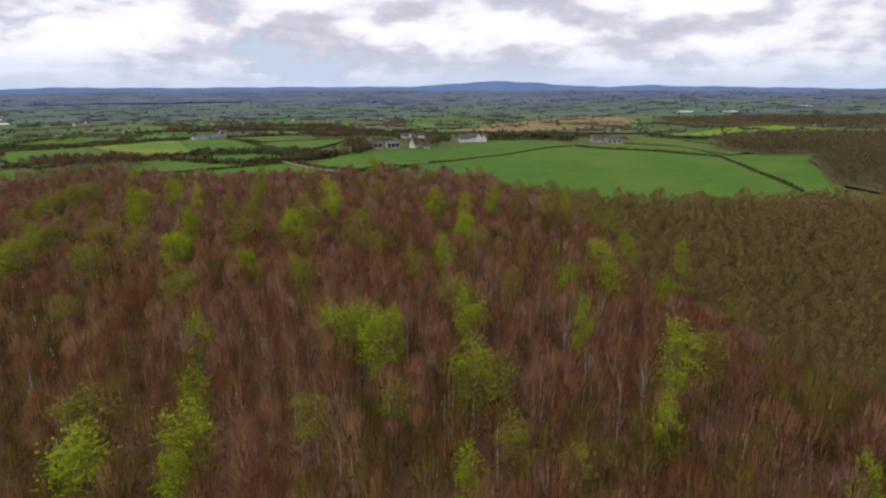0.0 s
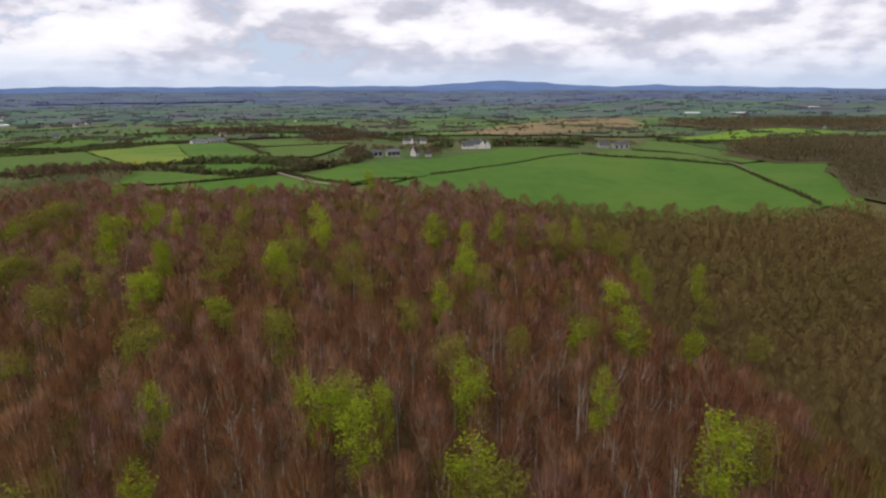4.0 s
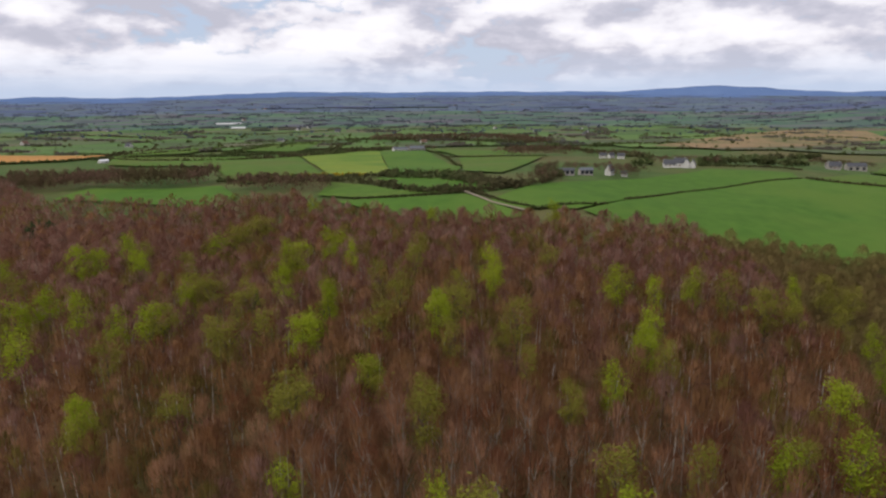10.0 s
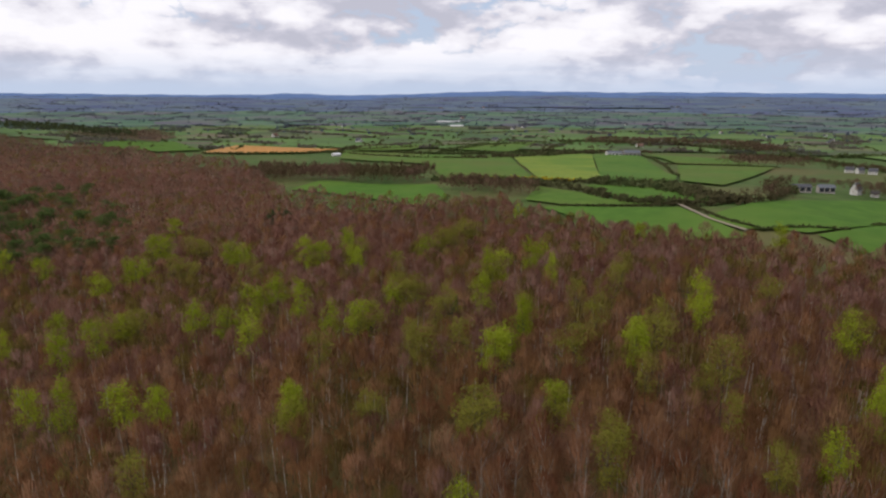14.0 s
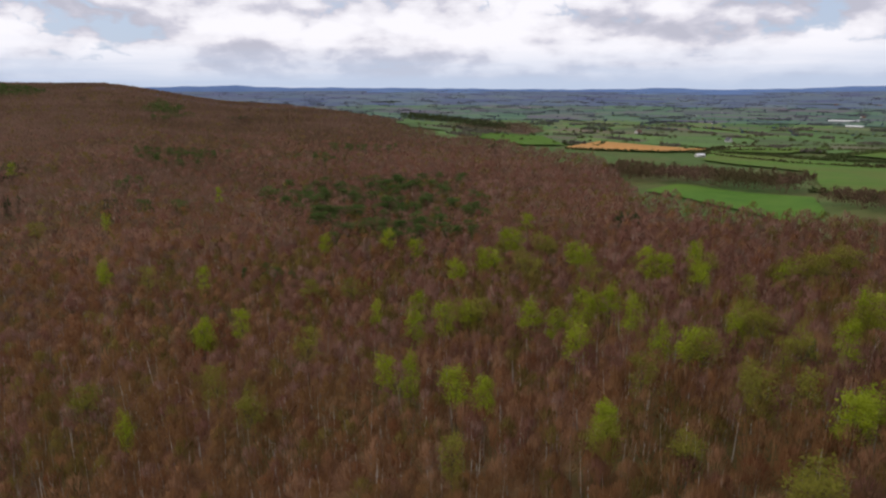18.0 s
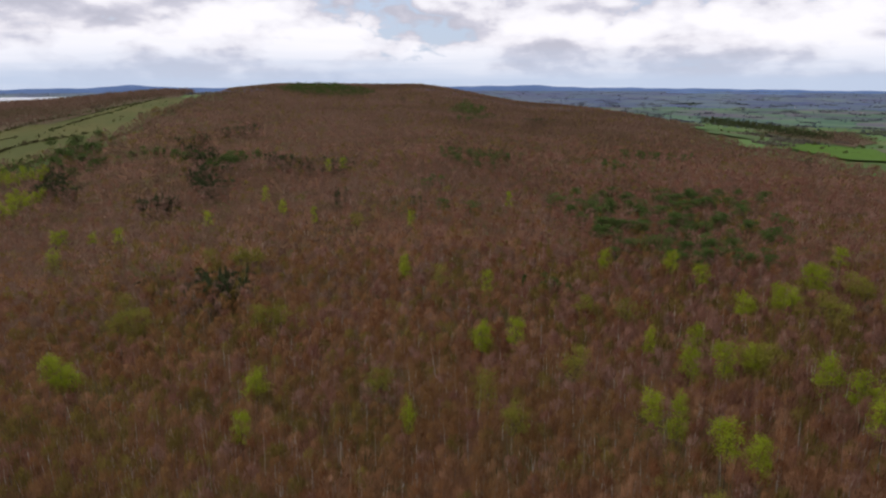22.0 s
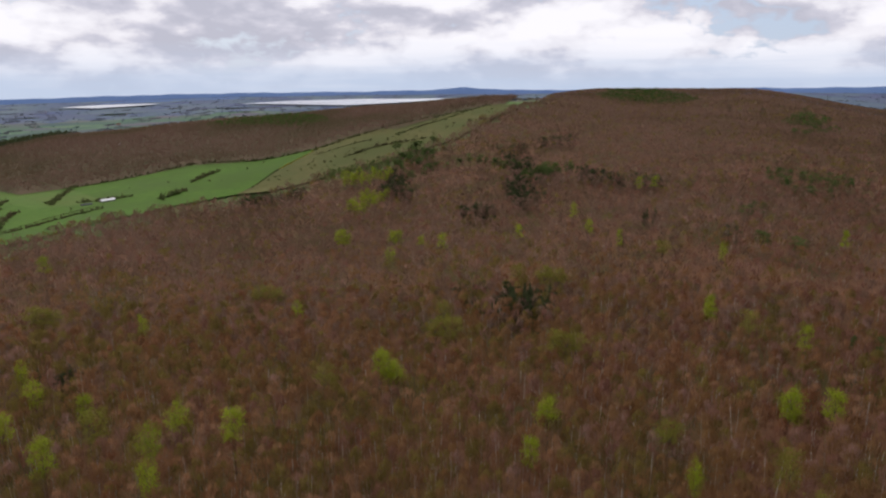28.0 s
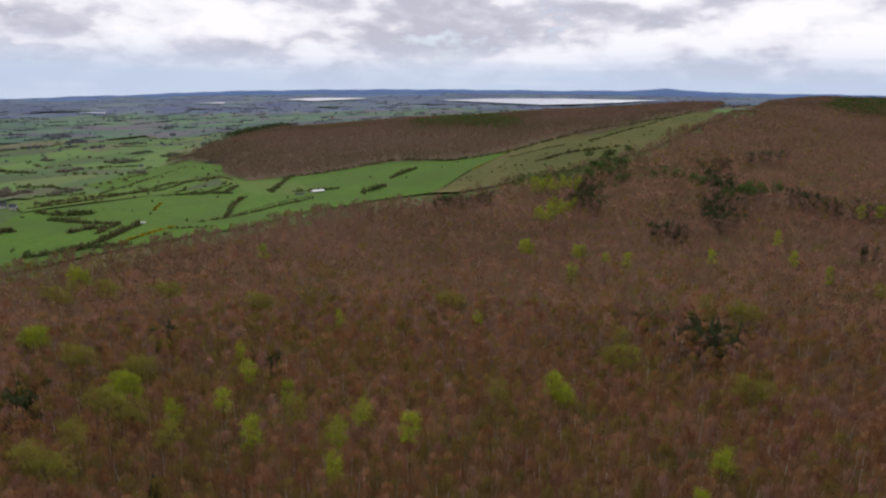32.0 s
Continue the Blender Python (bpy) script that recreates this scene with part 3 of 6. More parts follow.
SPRUCE_C = ((-521.5, -259.5, 3.1), (-525, -256.2, 3.6), (-526.3, -259.7, 3.2), (-523.7, -252.7, 3.2), (-528.3, -155.6, 3.1), (-517.1, -151.6, 3.2), (-527.8, -157.9, 3.6), (-529, -161.2, 3.2), (-526.6, -154.6, 3.2), (-555.9, -159.1, 3.7), (-545.1, -167.2, 3.7), (-547.3, -157.7, 3.6), (-548.6, -161, 3.2), (-546.1, -154.3, 3.2), (-510, -147.5, 3.6), (-517.9, -141.9, 3.2), (-514.5, -142, 3.6), (-515.8, -145.6, 3.2), (-513.2, -138.5, 3.2), (-483.6, -131.2, 3.3), (-491.6, -122.9, 3.3), (-492.2, -130.3, 3.6), (-537.2, -146.6, 3.1), (-546.3, -135.7, 2.9), (-542.9, -142.1, 3.6), (-496.7, -139.7, 3.4), (-498.3, -141.8, 3.7), (-495.4, -137.8, 3.6), (-577.2, -109.3, 3), (-592.4, -113.9, 3.3), (-587.5, -108.3, 3.6), (-574.6, -101, 3.1),)
SPRUCE_D = ((-577.6, -100.5, 3.7), (-578.1, -101.1, 3.5), (-567.3, -95.4, 3.5), (-566.2, -93.5, 3.5), (-574.1, -91, 3.6), (-570.7, -89.6, 3.5), (-559.1, -77.9, 3), (-571.3, -77, 2.6), (-562.5, -80.6, 2.9), (-556.5, -68.9, 2.4), (-552.7, -71.8, 2.6), (-557, -72.4, 2.9), (-564.4, -62.2, 2.3), (-565.5, -52.5, 2.7), (-563.2, -61.6, 2.9), (-548.3, -51.2, 2.5), (-556.8, -48, 2.7), (-557.5, -51.1, 2.9), (-560.3, -44.7, 2.8), (-564.7, -40.2, 2.8), (-561.9, -44.6, 2.9), (-468.1, -164.9, 2), (-463.4, -157.6, 1.6), (-464.1, -162, 2.2), (-457.8, -149.6, 2), (-459.6, -157.6, 1.8), (-460.5, -156.4, 2.1), (-457.3, -159.8, 2.2), (-460.5, -147.6, 1.7), (-460.5, -152.4, 2.1), (-459.2, -145, 1.8), (-456.5, -146.4, 2),)
SPRUCE_E = ((-455.8, -146.5, 2.1), (-737.7, -197.2, 2.5), (-745.9, -194.4, 2.6), (-736.9, -193.7, 2.6), (-750.2, -184.3, 2.5), (-754.3, -190.1, 2.2), (-754.9, -189.6, 2.7), (-758.3, -183.6, 2.5), (-761.7, -182.3, 2.1), (-760.6, -181.6, 2.7), (-771.1, -170.9, 2.6), (-770.8, -176.2, 2.5), (-766, -173.5, 2.7), (-638.9, -191.4, 3.3), (-640.8, -202, 3.1), (-636.6, -198.7, 3.5), (-613.2, -186.6, 3.5), (-620.7, -186.1, 3.4), (-622.8, -185.9, 3.4), (-631.8, -177, 2.8), (-627, -185.1, 3), (-629.6, -180.1, 3.4), (-598.6, -177.3, 3.2), (-601.2, -175.1, 3.7), (-598.1, -177.4, 3.6), (-601.2, -164.1, 2.9), (-604.2, -165.7, 3.7), (-604.3, -169.2, 3.6), (-679.2, -222.1, 2.1), (-677.8, -226.6, 2.4), (-678.8, -225.1, 2.5), (-687.3, -217.3, 2.2),)
SPRUCE_F = ((-695.8, -211.3, 2.4), (-695.3, -216.4, 2.5), (-694.9, -203, 2.5), (-690.2, -205.7, 2.5), (-696.4, -208, 2.5), (-448.4, -33.1, 1.8), (-441.6, -30.4, 2), (-449.2, -26.7, 1.9), (-406.3, 25.6, 1.8), (-415.4, 19, 1.6), (-405.9, 21.4, 1.8), (-1036.6, 164.8, 3.1), (-1034.5, 163.4, 3.6), (-1031.7, 170.5, 3.5), (-1032.2, 175, 3), (-1029.4, 177.1, 3.1), (-1035.8, 177, 3.5), (-1054.8, 185.6, 3.6), (-1048.2, 188, 3.3), (-1049.4, 185.7, 3.6), (-1040.3, 189.5, 3.1), (-1047, 184.9, 3.4), (-1041.5, 191.5, 3.6), (-1048.1, 194.6, 3), (-1043.9, 210.9, 3.3), (-1043.4, 198.6, 3.6), (-1158.7, 79.3, 2.5), (-1156.1, 76.1, 2.9), (-1148.8, 72.4, 2.8), (-1148.2, 91.5, 2.9), (-1145.6, 85.2, 2.9), (-1117.2, 99.6, 2.2),)
SPRUCE_G = ((-1111.3, 99.2, 2.5), (-1112.2, 93.1, 2.8), (-1167.4, 67.2, 2.3), (-1170.4, 69.3, 2.6), (-1167, 66.8, 3), (-1052.3, 84.9, 2.5), (-1059, 84.7, 2.8), (-1062.1, 86.4, 2.7), (-1425.3, -322, 2), (-1426.2, -337.6, 2), (-1425.8, -326.9, 2.5), (-1336.3, -294.2, 1.8), (-1347.9, -288.9, 1.8), (-1342.8, -291.4, 2.3), (-635.2, 388.4, 3.5), (-627, 382.9, 3.6), (-630.2, 385.6, 3.6), (-1239.5, -34.3, 2.4), (-1242.2, -30.2, 2.4), (-1241.2, -33.9, 2.6), (-1228.4, 19.9, 2.4), (-1229.5, 17.2, 2.5), (-1232.9, 17.5, 2.6), (-496.4, -420.5, 3), (-495.3, -425.8, 2.9), (-497.6, -423.8, 3.6), (-514.5, -417.9, 3.1), (-512.6, -429.2, 3.7), (-510.6, -423.6, 3.6), (-509.4, -426.8, 3.2), (-511.7, -420.5, 3.2), (-524.9, -415.7, 3.1),)
SPRUCE_H = ((-521.9, -421.7, 3.6), (-520.7, -424.9, 3.2), (-523.1, -418.5, 3.2), (-511.2, -401, 3.5), (-515.3, -404.3, 3.5), (-534.8, -400.2, 3.5), (-531.6, -406.5, 3.6), (-520.5, -384.4, 2.7), (-523.5, -388.5, 3.5), (-538.1, -393.2, 3), (-536.2, -385.6, 3.1), (-540.5, -390.9, 3.6), (-45.9, -203.9, 3.3), (-50.7, -210.4, 3.7), (-46.3, -204.8, 3.6), (-51.4, -200.4, 3.1), (-46.8, -197.9, 3.6), (-57.3, -123.6, 2.6), (-121.1, -175.5, 1.8), (-131.1, -173.4, 1.8), (-124.4, -168, 1.8), (-460.2, -172.2, 3), (-456.5, -169.1, 2.8), (-458.5, -168.9, 3.1), (-450.2, -161.5, 2.3), (-456.8, -153.6, 2.6), (-454.6, -158.5, 3), (-108.8, -229.4, 2.2), (-114.2, -229.3, 2.7),)
SPRUCE = SPRUCE_A + SPRUCE_B + SPRUCE_C + SPRUCE_D + SPRUCE_E + SPRUCE_F + SPRUCE_G + SPRUCE_H
PINES_A = ((-409.7, 112.6, 4.5), (-413.1, 109.5, 4.7), (-379.2, 113.2, 3.4), (-378.9, 113.7, 4.3), (-384.9, 128.2, 4.6), (-395.7, 128.7, 4.5), (-397.4, 139.4, 4.2), (-387.8, 138.5, 4.8), (-419.1, 157.1, 4.1), (-414.6, 153.8, 4.8), (-381.1, 153.5, 3.7), (-380.2, 152.9, 4.8), (-341.2, 138.5, 4.3), (-344.8, 134.1, 4.7), (-344.8, 145.3, 4.5), (-338.9, 142.8, 4.6), (-330.8, 119.6, 3.5), (-325.8, 120.8, 4.1), (-305.7, 130.1, 4.1), (-305.1, 126.6, 4.2), (-297.6, 142.9, 3), (-305, 137.1, 3.9), (-413.5, 186.8, 5.1), (-418, 181.3, 4.9), (-393.3, 183.5, 4.3), (-388.2, 179.9, 5), (-426.5, 201.3, 4.3), (-433.3, 200.9, 5), (-407.5, 207.9, 3.9), (-408.9, 200.8, 4.9), (-437.2, 221.6, 4), (-436.1, 220.3, 5),)
PINES_B = ((-411.4, 217.7, 5), (-412.1, 217.7, 5), (-371.6, 209, 4.7), (-379.7, 210.7, 5), (-336.9, 199.3, 4.7), (-336, 196.5, 4.5), (-359, 191.5, 4.2), (-356.1, 191.6, 4.7), (-338.1, 173.6, 3.4), (-337.9, 175.7, 4.4), (-338.8, 167.4, 4.4), (-350.6, 165.3, 4.6), (-351.9, 164.5, 4.5), (-307.6, 164.1, 4.1), (-303.6, 165.4, 4.3), (-301.5, 175.3, 4.3), (-302.7, 175.5, 4.3), (-269, 177.5, 3.6), (-273.7, 170.4, 4), (-293.3, 150.5, 4.3), (-295, 149.4, 4.1), (-283.5, 156.1, 3.6), (-277.2, 149.3, 3.7), (-318.1, 203.7, 3.3), (-323.4, 203.3, 3.8), (-380.8, 168, 4), (-380.2, 164.2, 4.5), (-432.4, 248.9, 3.4), (-430.8, 250.9, 4.1), (-386.1, 58.1, 4.1), (-391.6, 55.7, 4.1), (-589.2, 49.6, 3.6),)
PINES_C = ((-594.1, 53.6, 3.5), (-607.3, 68.6, 2.9), (-614.5, 64.4, 3.7), (-619.9, 72.5, 3.5), (-605.9, 76.9, 3.6), (-597.7, 85.4, 2.9), (-595.7, 86.3, 3.6), (-621.7, 99.3, 2.6), (-618, 98.4, 3.2), (-555.6, 68.6, 2.6), (-557.6, 66.9, 3.3), (-586.9, 180.5, 3.2), (-589.1, 182.3, 3.1), (-597.3, 192.8, 2.6), (-608.1, 195.9, 3.2), (-574.6, 194.5, 3), (-572.8, 192.9, 3), (-659.2, 218.4, 2.9), (-663.7, 221.7, 2.9), (-637.4, 224.9, 2.5), (-642.7, 229.5, 2.8), (-644.2, 246.3, 2.2), (-643.2, 243, 2.9), (-627.4, 255.8, 2.5), (-630.7, 252.3, 2.8), (-629.5, 265.5, 2.5), (-630.7, 265.4, 2.8), (-598, -151.7, 3.4), (-603.1, -150.6, 4.3), (-593.7, -138.7, 3.2), (-587.2, -135.7, 4.2), (-592.5, -123.6, 3.5),)
PINES_D = ((-591.2, -126.7, 4.2), (-602.3, -202.5, 2.9), (-607.2, -203.8, 3.9), (-601.5, -190.8, 3.5), (-595.9, -191.8, 3.8), (-635.5, -293.7, 3.7), (-628.1, -298.7, 4.8), (-600.3, -272.8, 4.5), (-601.7, -274.9, 4.6), (-601.3, -270.3, 4.1), (-606.5, -266.6, 4), (-643.9, -318.2, 3.8), (-643.3, -317.6, 4.4), (-618.8, 46.4, 2.9), (-622, 49, 3.2), (-465.5, 30.6, 2.4), (-464.9, 26.9, 3.2), (-946.5, 63.9, 2.5), (-943.1, 61.6, 3.2), (-958.4, 79.6, 3.3), (-957, 73.9, 3.2), (-995.8, 98, 3.4), (-993.5, 91.6, 3.4), (-1013.5, 103.4, 2.7), (-1017.8, 105.5, 3.4), (-261.8, 81.1, 1.9), (-256.7, 84.6, 2.4), (-1533.8, -297.1, 2.5), (-1534.5, -297.2, 3.3), (-1503.3, -278.1, 3.1), (-1505.2, -272.2, 3.2), (-1574.4, -263.8, 2.7),)
PINES_E = ((-1573.8, -260.3, 3.4), (-1555.6, -231.8, 3), (-1555.3, -231.2, 3.3), (-1541, -193.8, 2.1), (-1548, -198, 2.6), (-704.6, -344.3, 5.1), (-704.5, -342.2, 5), (-702.6, -347.3, 4.5), (-706.4, -337, 4.5), (-656.4, -337.1, 5.2), (-655, -328.3, 5), (-653.2, -333.2, 4.5), (-656.8, -323.4, 4.5), (-663.6, -300.8, 5), (-666.8, -307.6, 5), (-665, -312.5, 4.5), (-668.6, -302.7, 4.5), (-624.9, -320.2, 5.2), (-621.3, -322.2, 5), (-616.5, -224.1, 3.9), (-620, -223.6, 5), (-569.1, -142.8, 3.9), (-579.9, -146.7, 5), (-578.3, -151.1, 4.5), (-581.5, -142.3, 4.5),)
PINES = PINES_A + PINES_B + PINES_C + PINES_D + PINES_E

def clearing(x, y):
    """Places taken by the trees that stand out singly."""
    taken = np.zeros(len(x), bool)
    for tx, ty, wide in FRESH + OLIVE + SPRUCE + PINES:
        taken |= (x - tx) ** 2 + (y - ty) ** 2 < (0.85 * wide) ** 2
    return taken


SINGLE = []  # places of the bare trees nearest to the flight, built one by one further down


def scrub_line(a):
    """Distance at which the low scrub of the valley begins, by heading."""
    return np.interp(a, (-45, -33, -26, -20, -14, -8, -3), (65, 80, 97, 115, 150, 208, 262))


def pale_limbs(x, y, z, h, wide, per, thick):
    """Bright upper stems that show through the twigs: slender, three-sided, a few to a tree."""
    x, y, z, h, wide = (np.repeat(q, per) for q in (x, y, z, h, wide))
    n = len(x)
    t, out = rng.uniform(0, 2 * np.pi, n), wide * np.sqrt(rng.uniform(0, 0.5, n))
    x, y = x + out * np.cos(t), y + out * np.sin(t)
    top = z + h * rng.uniform(0.86, 1.0, n) - 0.12 * out
    foot = top - h * rng.uniform(0.12, 0.34, n)
    lean = rng.normal(0, 0.10, (n, 2)) * (top - foot)[:, None]
    w = thick * rng.uniform(0.6, 1.4, n)
    ring = [(np.cos(q), np.sin(q)) for q in (0.3, 2.4, 4.5)]
    base = np.stack([np.stack([x + w * c, y + w * q, foot], -1) for c, q in ring], 1)
    tip = np.stack([x + lean[:, 0], y + lean[:, 1], top], -1)[:, None]
    v = np.concatenate([base, tip], 1).reshape(-1, 3)
    return v, (4 * np.arange(n)[:, None, None] + np.array([[0, 1, 3], [1, 2, 3], [2, 0, 3]])).reshape(-1, 3)


def build_wood():
    # from, to, headings, gap, twigs to a tree and their width
    bands = ((0, 34, -131, 231, 4.3, 300, 0.055), (34, 110, -131, 231, 4.5, 300, 0.056), (110, 190, -50, 185, 4.4, 180, 0.074), (190, 320, -50, 185, 4.8, 135, 0.112),
             (320, 600, -50, 185, 6.0, 48, 0.22), (600, 1150, 40, 150, 7.0, 22, 0.42), (1150, 2200, 60, 132, 9.0, 13, 0.8))
    for r0, r1, a0, a1, gap, k, thick in bands:
        x, y = scatter(r0, r1, a0, a1, gap)
        ok = in_wood(x, y) & ~clearing(x, y)
        x, y = x[ok], y[ok]
        if r0 == 34:
            r, a = polar(x, y)
            mine = (r < 92) & (r > 44) & (a > -36) & (a < 36)
            mine &= np.cumsum(mine) <= 300
            SINGLE.extend(zip(x[mine].tolist(), y[mine].tolist()))
            x, y = x[~mine], y[~mine]
        z = ground_z(x, y)
        patch = np.sin(x / 37 + 2 * np.sin(y / 51)) + np.sin(y / 29 - x / 63)
        h = rng.normal(14.6, 1.0 if r0 < 110 else 0.55, len(x)) + (0.5 if r0 < 110 else 0.3) * patch
        wide = rng.uniform(0.50, 0.80, len(x)) * gap
        r, a = polar(x, y)
        scrub = (a < -3) & (r > 6 + scrub_line(a))
        h, wide = np.where(scrub, h * 0.64, h), np.where(scrub, wide * 1.3, wide)
        valley = np.clip((a - 95) / 40, 0, 1) * (r < 330)
        some = rng.uniform(0, 1, len(x))
        budding = ~scrub & (some < (0.20 + 0.11 * patch.clip(-1, 1) + 0.22 * valley) * np.interp(r, (200, 500), (1, 0.45)))
        birch = ~scrub & ~budding & (rng.uniform(0, 1, len(x)) < np.interp(r + 14 * patch, (110, 175, 600, 900), (0.12, 0.8, 0.7, 0.0)) * np.interp(a, (60, 105), (1, 0.22)))
        bare = ~budding & ~scrub & ~birch
        # the haze-greyed twigs take over with distance
        far_bare = bare & (rng.uniform(0, 1, len(x)) < np.interp(r, (210, 430), (0, 1)))
        for name, pick, mat, words in (("bare_wood", bare & ~far_bare, TWIG, "leafless brown woodland canopy of fine upswept twigs"), ("upland_wood", far_bare, TWIG_FAR, "far leafless wood, its brown greyed with painted haze"), ("birch_wood", birch, BIRCH, "leafless birches with reddish-purple twigs"),
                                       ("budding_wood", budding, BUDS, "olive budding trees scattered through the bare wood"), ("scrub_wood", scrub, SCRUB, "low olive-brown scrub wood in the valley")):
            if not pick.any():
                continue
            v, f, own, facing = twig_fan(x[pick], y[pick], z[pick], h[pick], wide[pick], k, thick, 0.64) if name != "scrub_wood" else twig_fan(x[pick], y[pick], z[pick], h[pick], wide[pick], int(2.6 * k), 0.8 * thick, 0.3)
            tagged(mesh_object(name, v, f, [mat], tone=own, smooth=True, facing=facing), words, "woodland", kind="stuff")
        if r1 <= 320:
            some = ~scrub & (rng.uniform(0, 1, len(x)) < (0.6 if r1 < 200 else 0.3))
            v, f = stems(x[some], y[some], z[some], h[some], 0.10 + 0.0004 * r0)
            tagged(mesh_object("trunks", v, f, [BARK]), "pale slender tree trunks standing in leaf litter", "trunks", kind="stuff")
        if 34 <= r0 < 600:
            some = ~scrub & (rng.uniform(0, 1, len(x)) < 0.3 * (1 + 0.6 * patch.clip(-1, 1)))
            v, f = pale_limbs(x[some], y[some], z[some], h[some], wide[some], 3 if r0 < 190 else 2, 0.045 + 0.00034 * r0)
            tagged(mesh_object("pale_stems", v, f, [STEM]), "pale upper stems showing through the bare canopy", "stems", kind="stuff")


build_wood()


def build_undergrowth():
    x, y = scatter(2, 640, -48, 180, 3.4)
    r, a = polar(x, y)
    low = (a < -3) & (r > scrub_line(a))
    for pick, mat, thick, words in ((~low & ((r < 190) | (r > wood_edge(a) - 26)), TWIG, 0.12, "brown leafless saplings and scrub under the trees"), (low, SCRUB, 0.2, "olive-brown thicket filling the valley")):
        pick = pick & in_wood(x, y)
        n = pick.sum()
        v, f, own, facing = twig_fan(x[pick], y[pick], ground_z(x[pick], y[pick]) - 0.8, rng.uniform(3, 6.5, n), rng.uniform(1.6, 2.8, n), 26, thick, 0.15)
        tagged(mesh_object("undergrowth", v, f, [mat], tone=own, smooth=True, facing=facing), words, "undergrowth", kind="stuff")


build_undergrowth()


# ---------------------------------------------------------------- farmland out to the horizon
def build_plain():
    fields, hedges, woods = [], [], []
    for size, r0, r1 in ((96, 480, 1700), (118, 1700, 3000), (160, 3000, 4700)):
        n = int(2 * r1 / size) + 2
        g = (np.arange(n) - n / 2) * size
        gx, gy = np.meshgrid(g, (np.arange(int(n / 0.72)) - n / 1.44) * size * 0.72, indexing="ij")
        gx = gx + rng.uniform(-0.33, 0.33, gx.shape) * size
        gy = gy + rng.uniform(-0.33, 0.33, gy.shape) * size * 0.72
        c, s = math.cos(0.42), math.sin(0.42)
        px, py = MID[0] + c * gx - s * gy, MID[1] + s * gx + c * gy
        cx, cy = (px[:-1, :-1] + px[1:, 1:]) / 2, (py[:-1, :-1] + py[1:, 1:]) / 2
        r, a = polar(cx, cy)
        ok = (r > r0) & (r < r1) & (a > -45) & (a < 182) & (r > wood_edge(a) * 1.08 + 60) & ~((a > -30) & (a < 60) & (r < 930)) & ~((a > 118) & (a < 150) & (r < 1500)) & ~((a >= 150) & (r < 830))
        for i, j in zip(*np.nonzero(ok)):
            quad = [(px[p], py[p]) for p in ((i, j), (i + 1, j), (i + 1, j + 1), (i, j + 1))]
            fields.append(quad)
            for k in (0, 1):
                hedges.append((quad[k], quad[k + 1], r[i, j]))
            if rng.uniform() < 0.5:
                woods.append((quad, r[i, j]))
    m = 6
    u, v = np.meshgrid(np.linspace(0.0, 1.0, m), np.linspace(0.0, 1.0, m), indexing="ij")
    q = np.array(fields)
    w = [(1 - u) * (1 - v), u * (1 - v), u * v, (1 - u) * v]
    xy = sum(q[:, k, None, None, :] * w[k][None, :, :, None] for k in range(4))
    z = ground_z(xy[..., 0], xy[..., 1]) + 0.0018 * np.hypot(xy[..., 0], xy[..., 1]) + 0.3
    verts = np.concatenate([xy, z[..., None]], -1)
    i, j = np.meshgrid(np.arange(m - 1), np.arange(m - 1), indexing="ij")
    f = np.stack([i * m + j, (i + 1) * m + j, (i + 1) * m + j + 1, i * m + j + 1], -1).reshape(-1, 4)
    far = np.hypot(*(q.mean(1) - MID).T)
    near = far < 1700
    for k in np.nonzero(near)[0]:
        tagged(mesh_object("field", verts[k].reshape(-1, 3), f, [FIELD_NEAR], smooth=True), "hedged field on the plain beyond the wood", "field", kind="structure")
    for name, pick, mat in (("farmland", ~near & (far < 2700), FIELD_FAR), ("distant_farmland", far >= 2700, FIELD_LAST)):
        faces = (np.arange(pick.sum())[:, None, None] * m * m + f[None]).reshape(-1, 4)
        tagged(mesh_object(name, verts[pick].reshape(-1, 3), faces, [mat]), "patchwork of green pasture and brown fields, blued with painted haze", "farmland", kind="stuff")
    return hedges, woods


def bushes(places, size, name, mat, words, cat="hedge", fine=12):
    """Uneven clumps: a few tilted leafy blades and wedges each."""
    p, s = np.asarray(places, float), np.asarray(size, float)
    n, k = len(p), fine
    d = rng.normal(0, 1, (n, k, 3))
    d[..., 2] = np.abs(d[..., 2])
    d /= np.linalg.norm(d, axis=-1, keepdims=True)
    c = p[:, None] + d * s[:, None, None] * np.array([0.62, 0.62, 0.8]) * rng.uniform(0.4, 1, (n, k, 1))
    tri = rng.normal(0, 1, (n, k, 3, 3)) * s[:, None, None, None] * 0.42 * (12 / fine) ** 0.5
    v = (c[:, :, None] + tri).reshape(-1, 3)
    ob = mesh_object(name, v, np.arange(len(v)).reshape(-1, 3), [mat])
    return tagged(ob, words, cat, kind="stuff")


def hedge_places(lines, step, gaps=0.15):
    out, size = [], []
    for (x0, y0), (x1, y1), r in lines:
        if rng.uniform() < gaps:
            continue
        k = max(2, int(math.hypot(x1 - x0, y1 - y0) / (step * (1 + r / 1500))))
        t = np.sort(rng.uniform(0, 1, k))
        big = rng.uniform(0, 1, k) < 0.14
        x = x0 + (x1 - x0) * t + rng.normal(0, 0.8 + r / 1500, k)
        y = y0 + (y1 - y0) * t + rng.normal(0, 0.8 + r / 1500, k)
        s = np.where(big, rng.uniform(3.0, 5.5, k), rng.uniform(1.3, 2.4, k)) * (0.7 + r / 5500)
        out.append(np.stack([x, y, ground_z(x, y) + 0.35 * s], -1))
        size.append(s)
    return np.concatenate(out), np.concatenate(size)


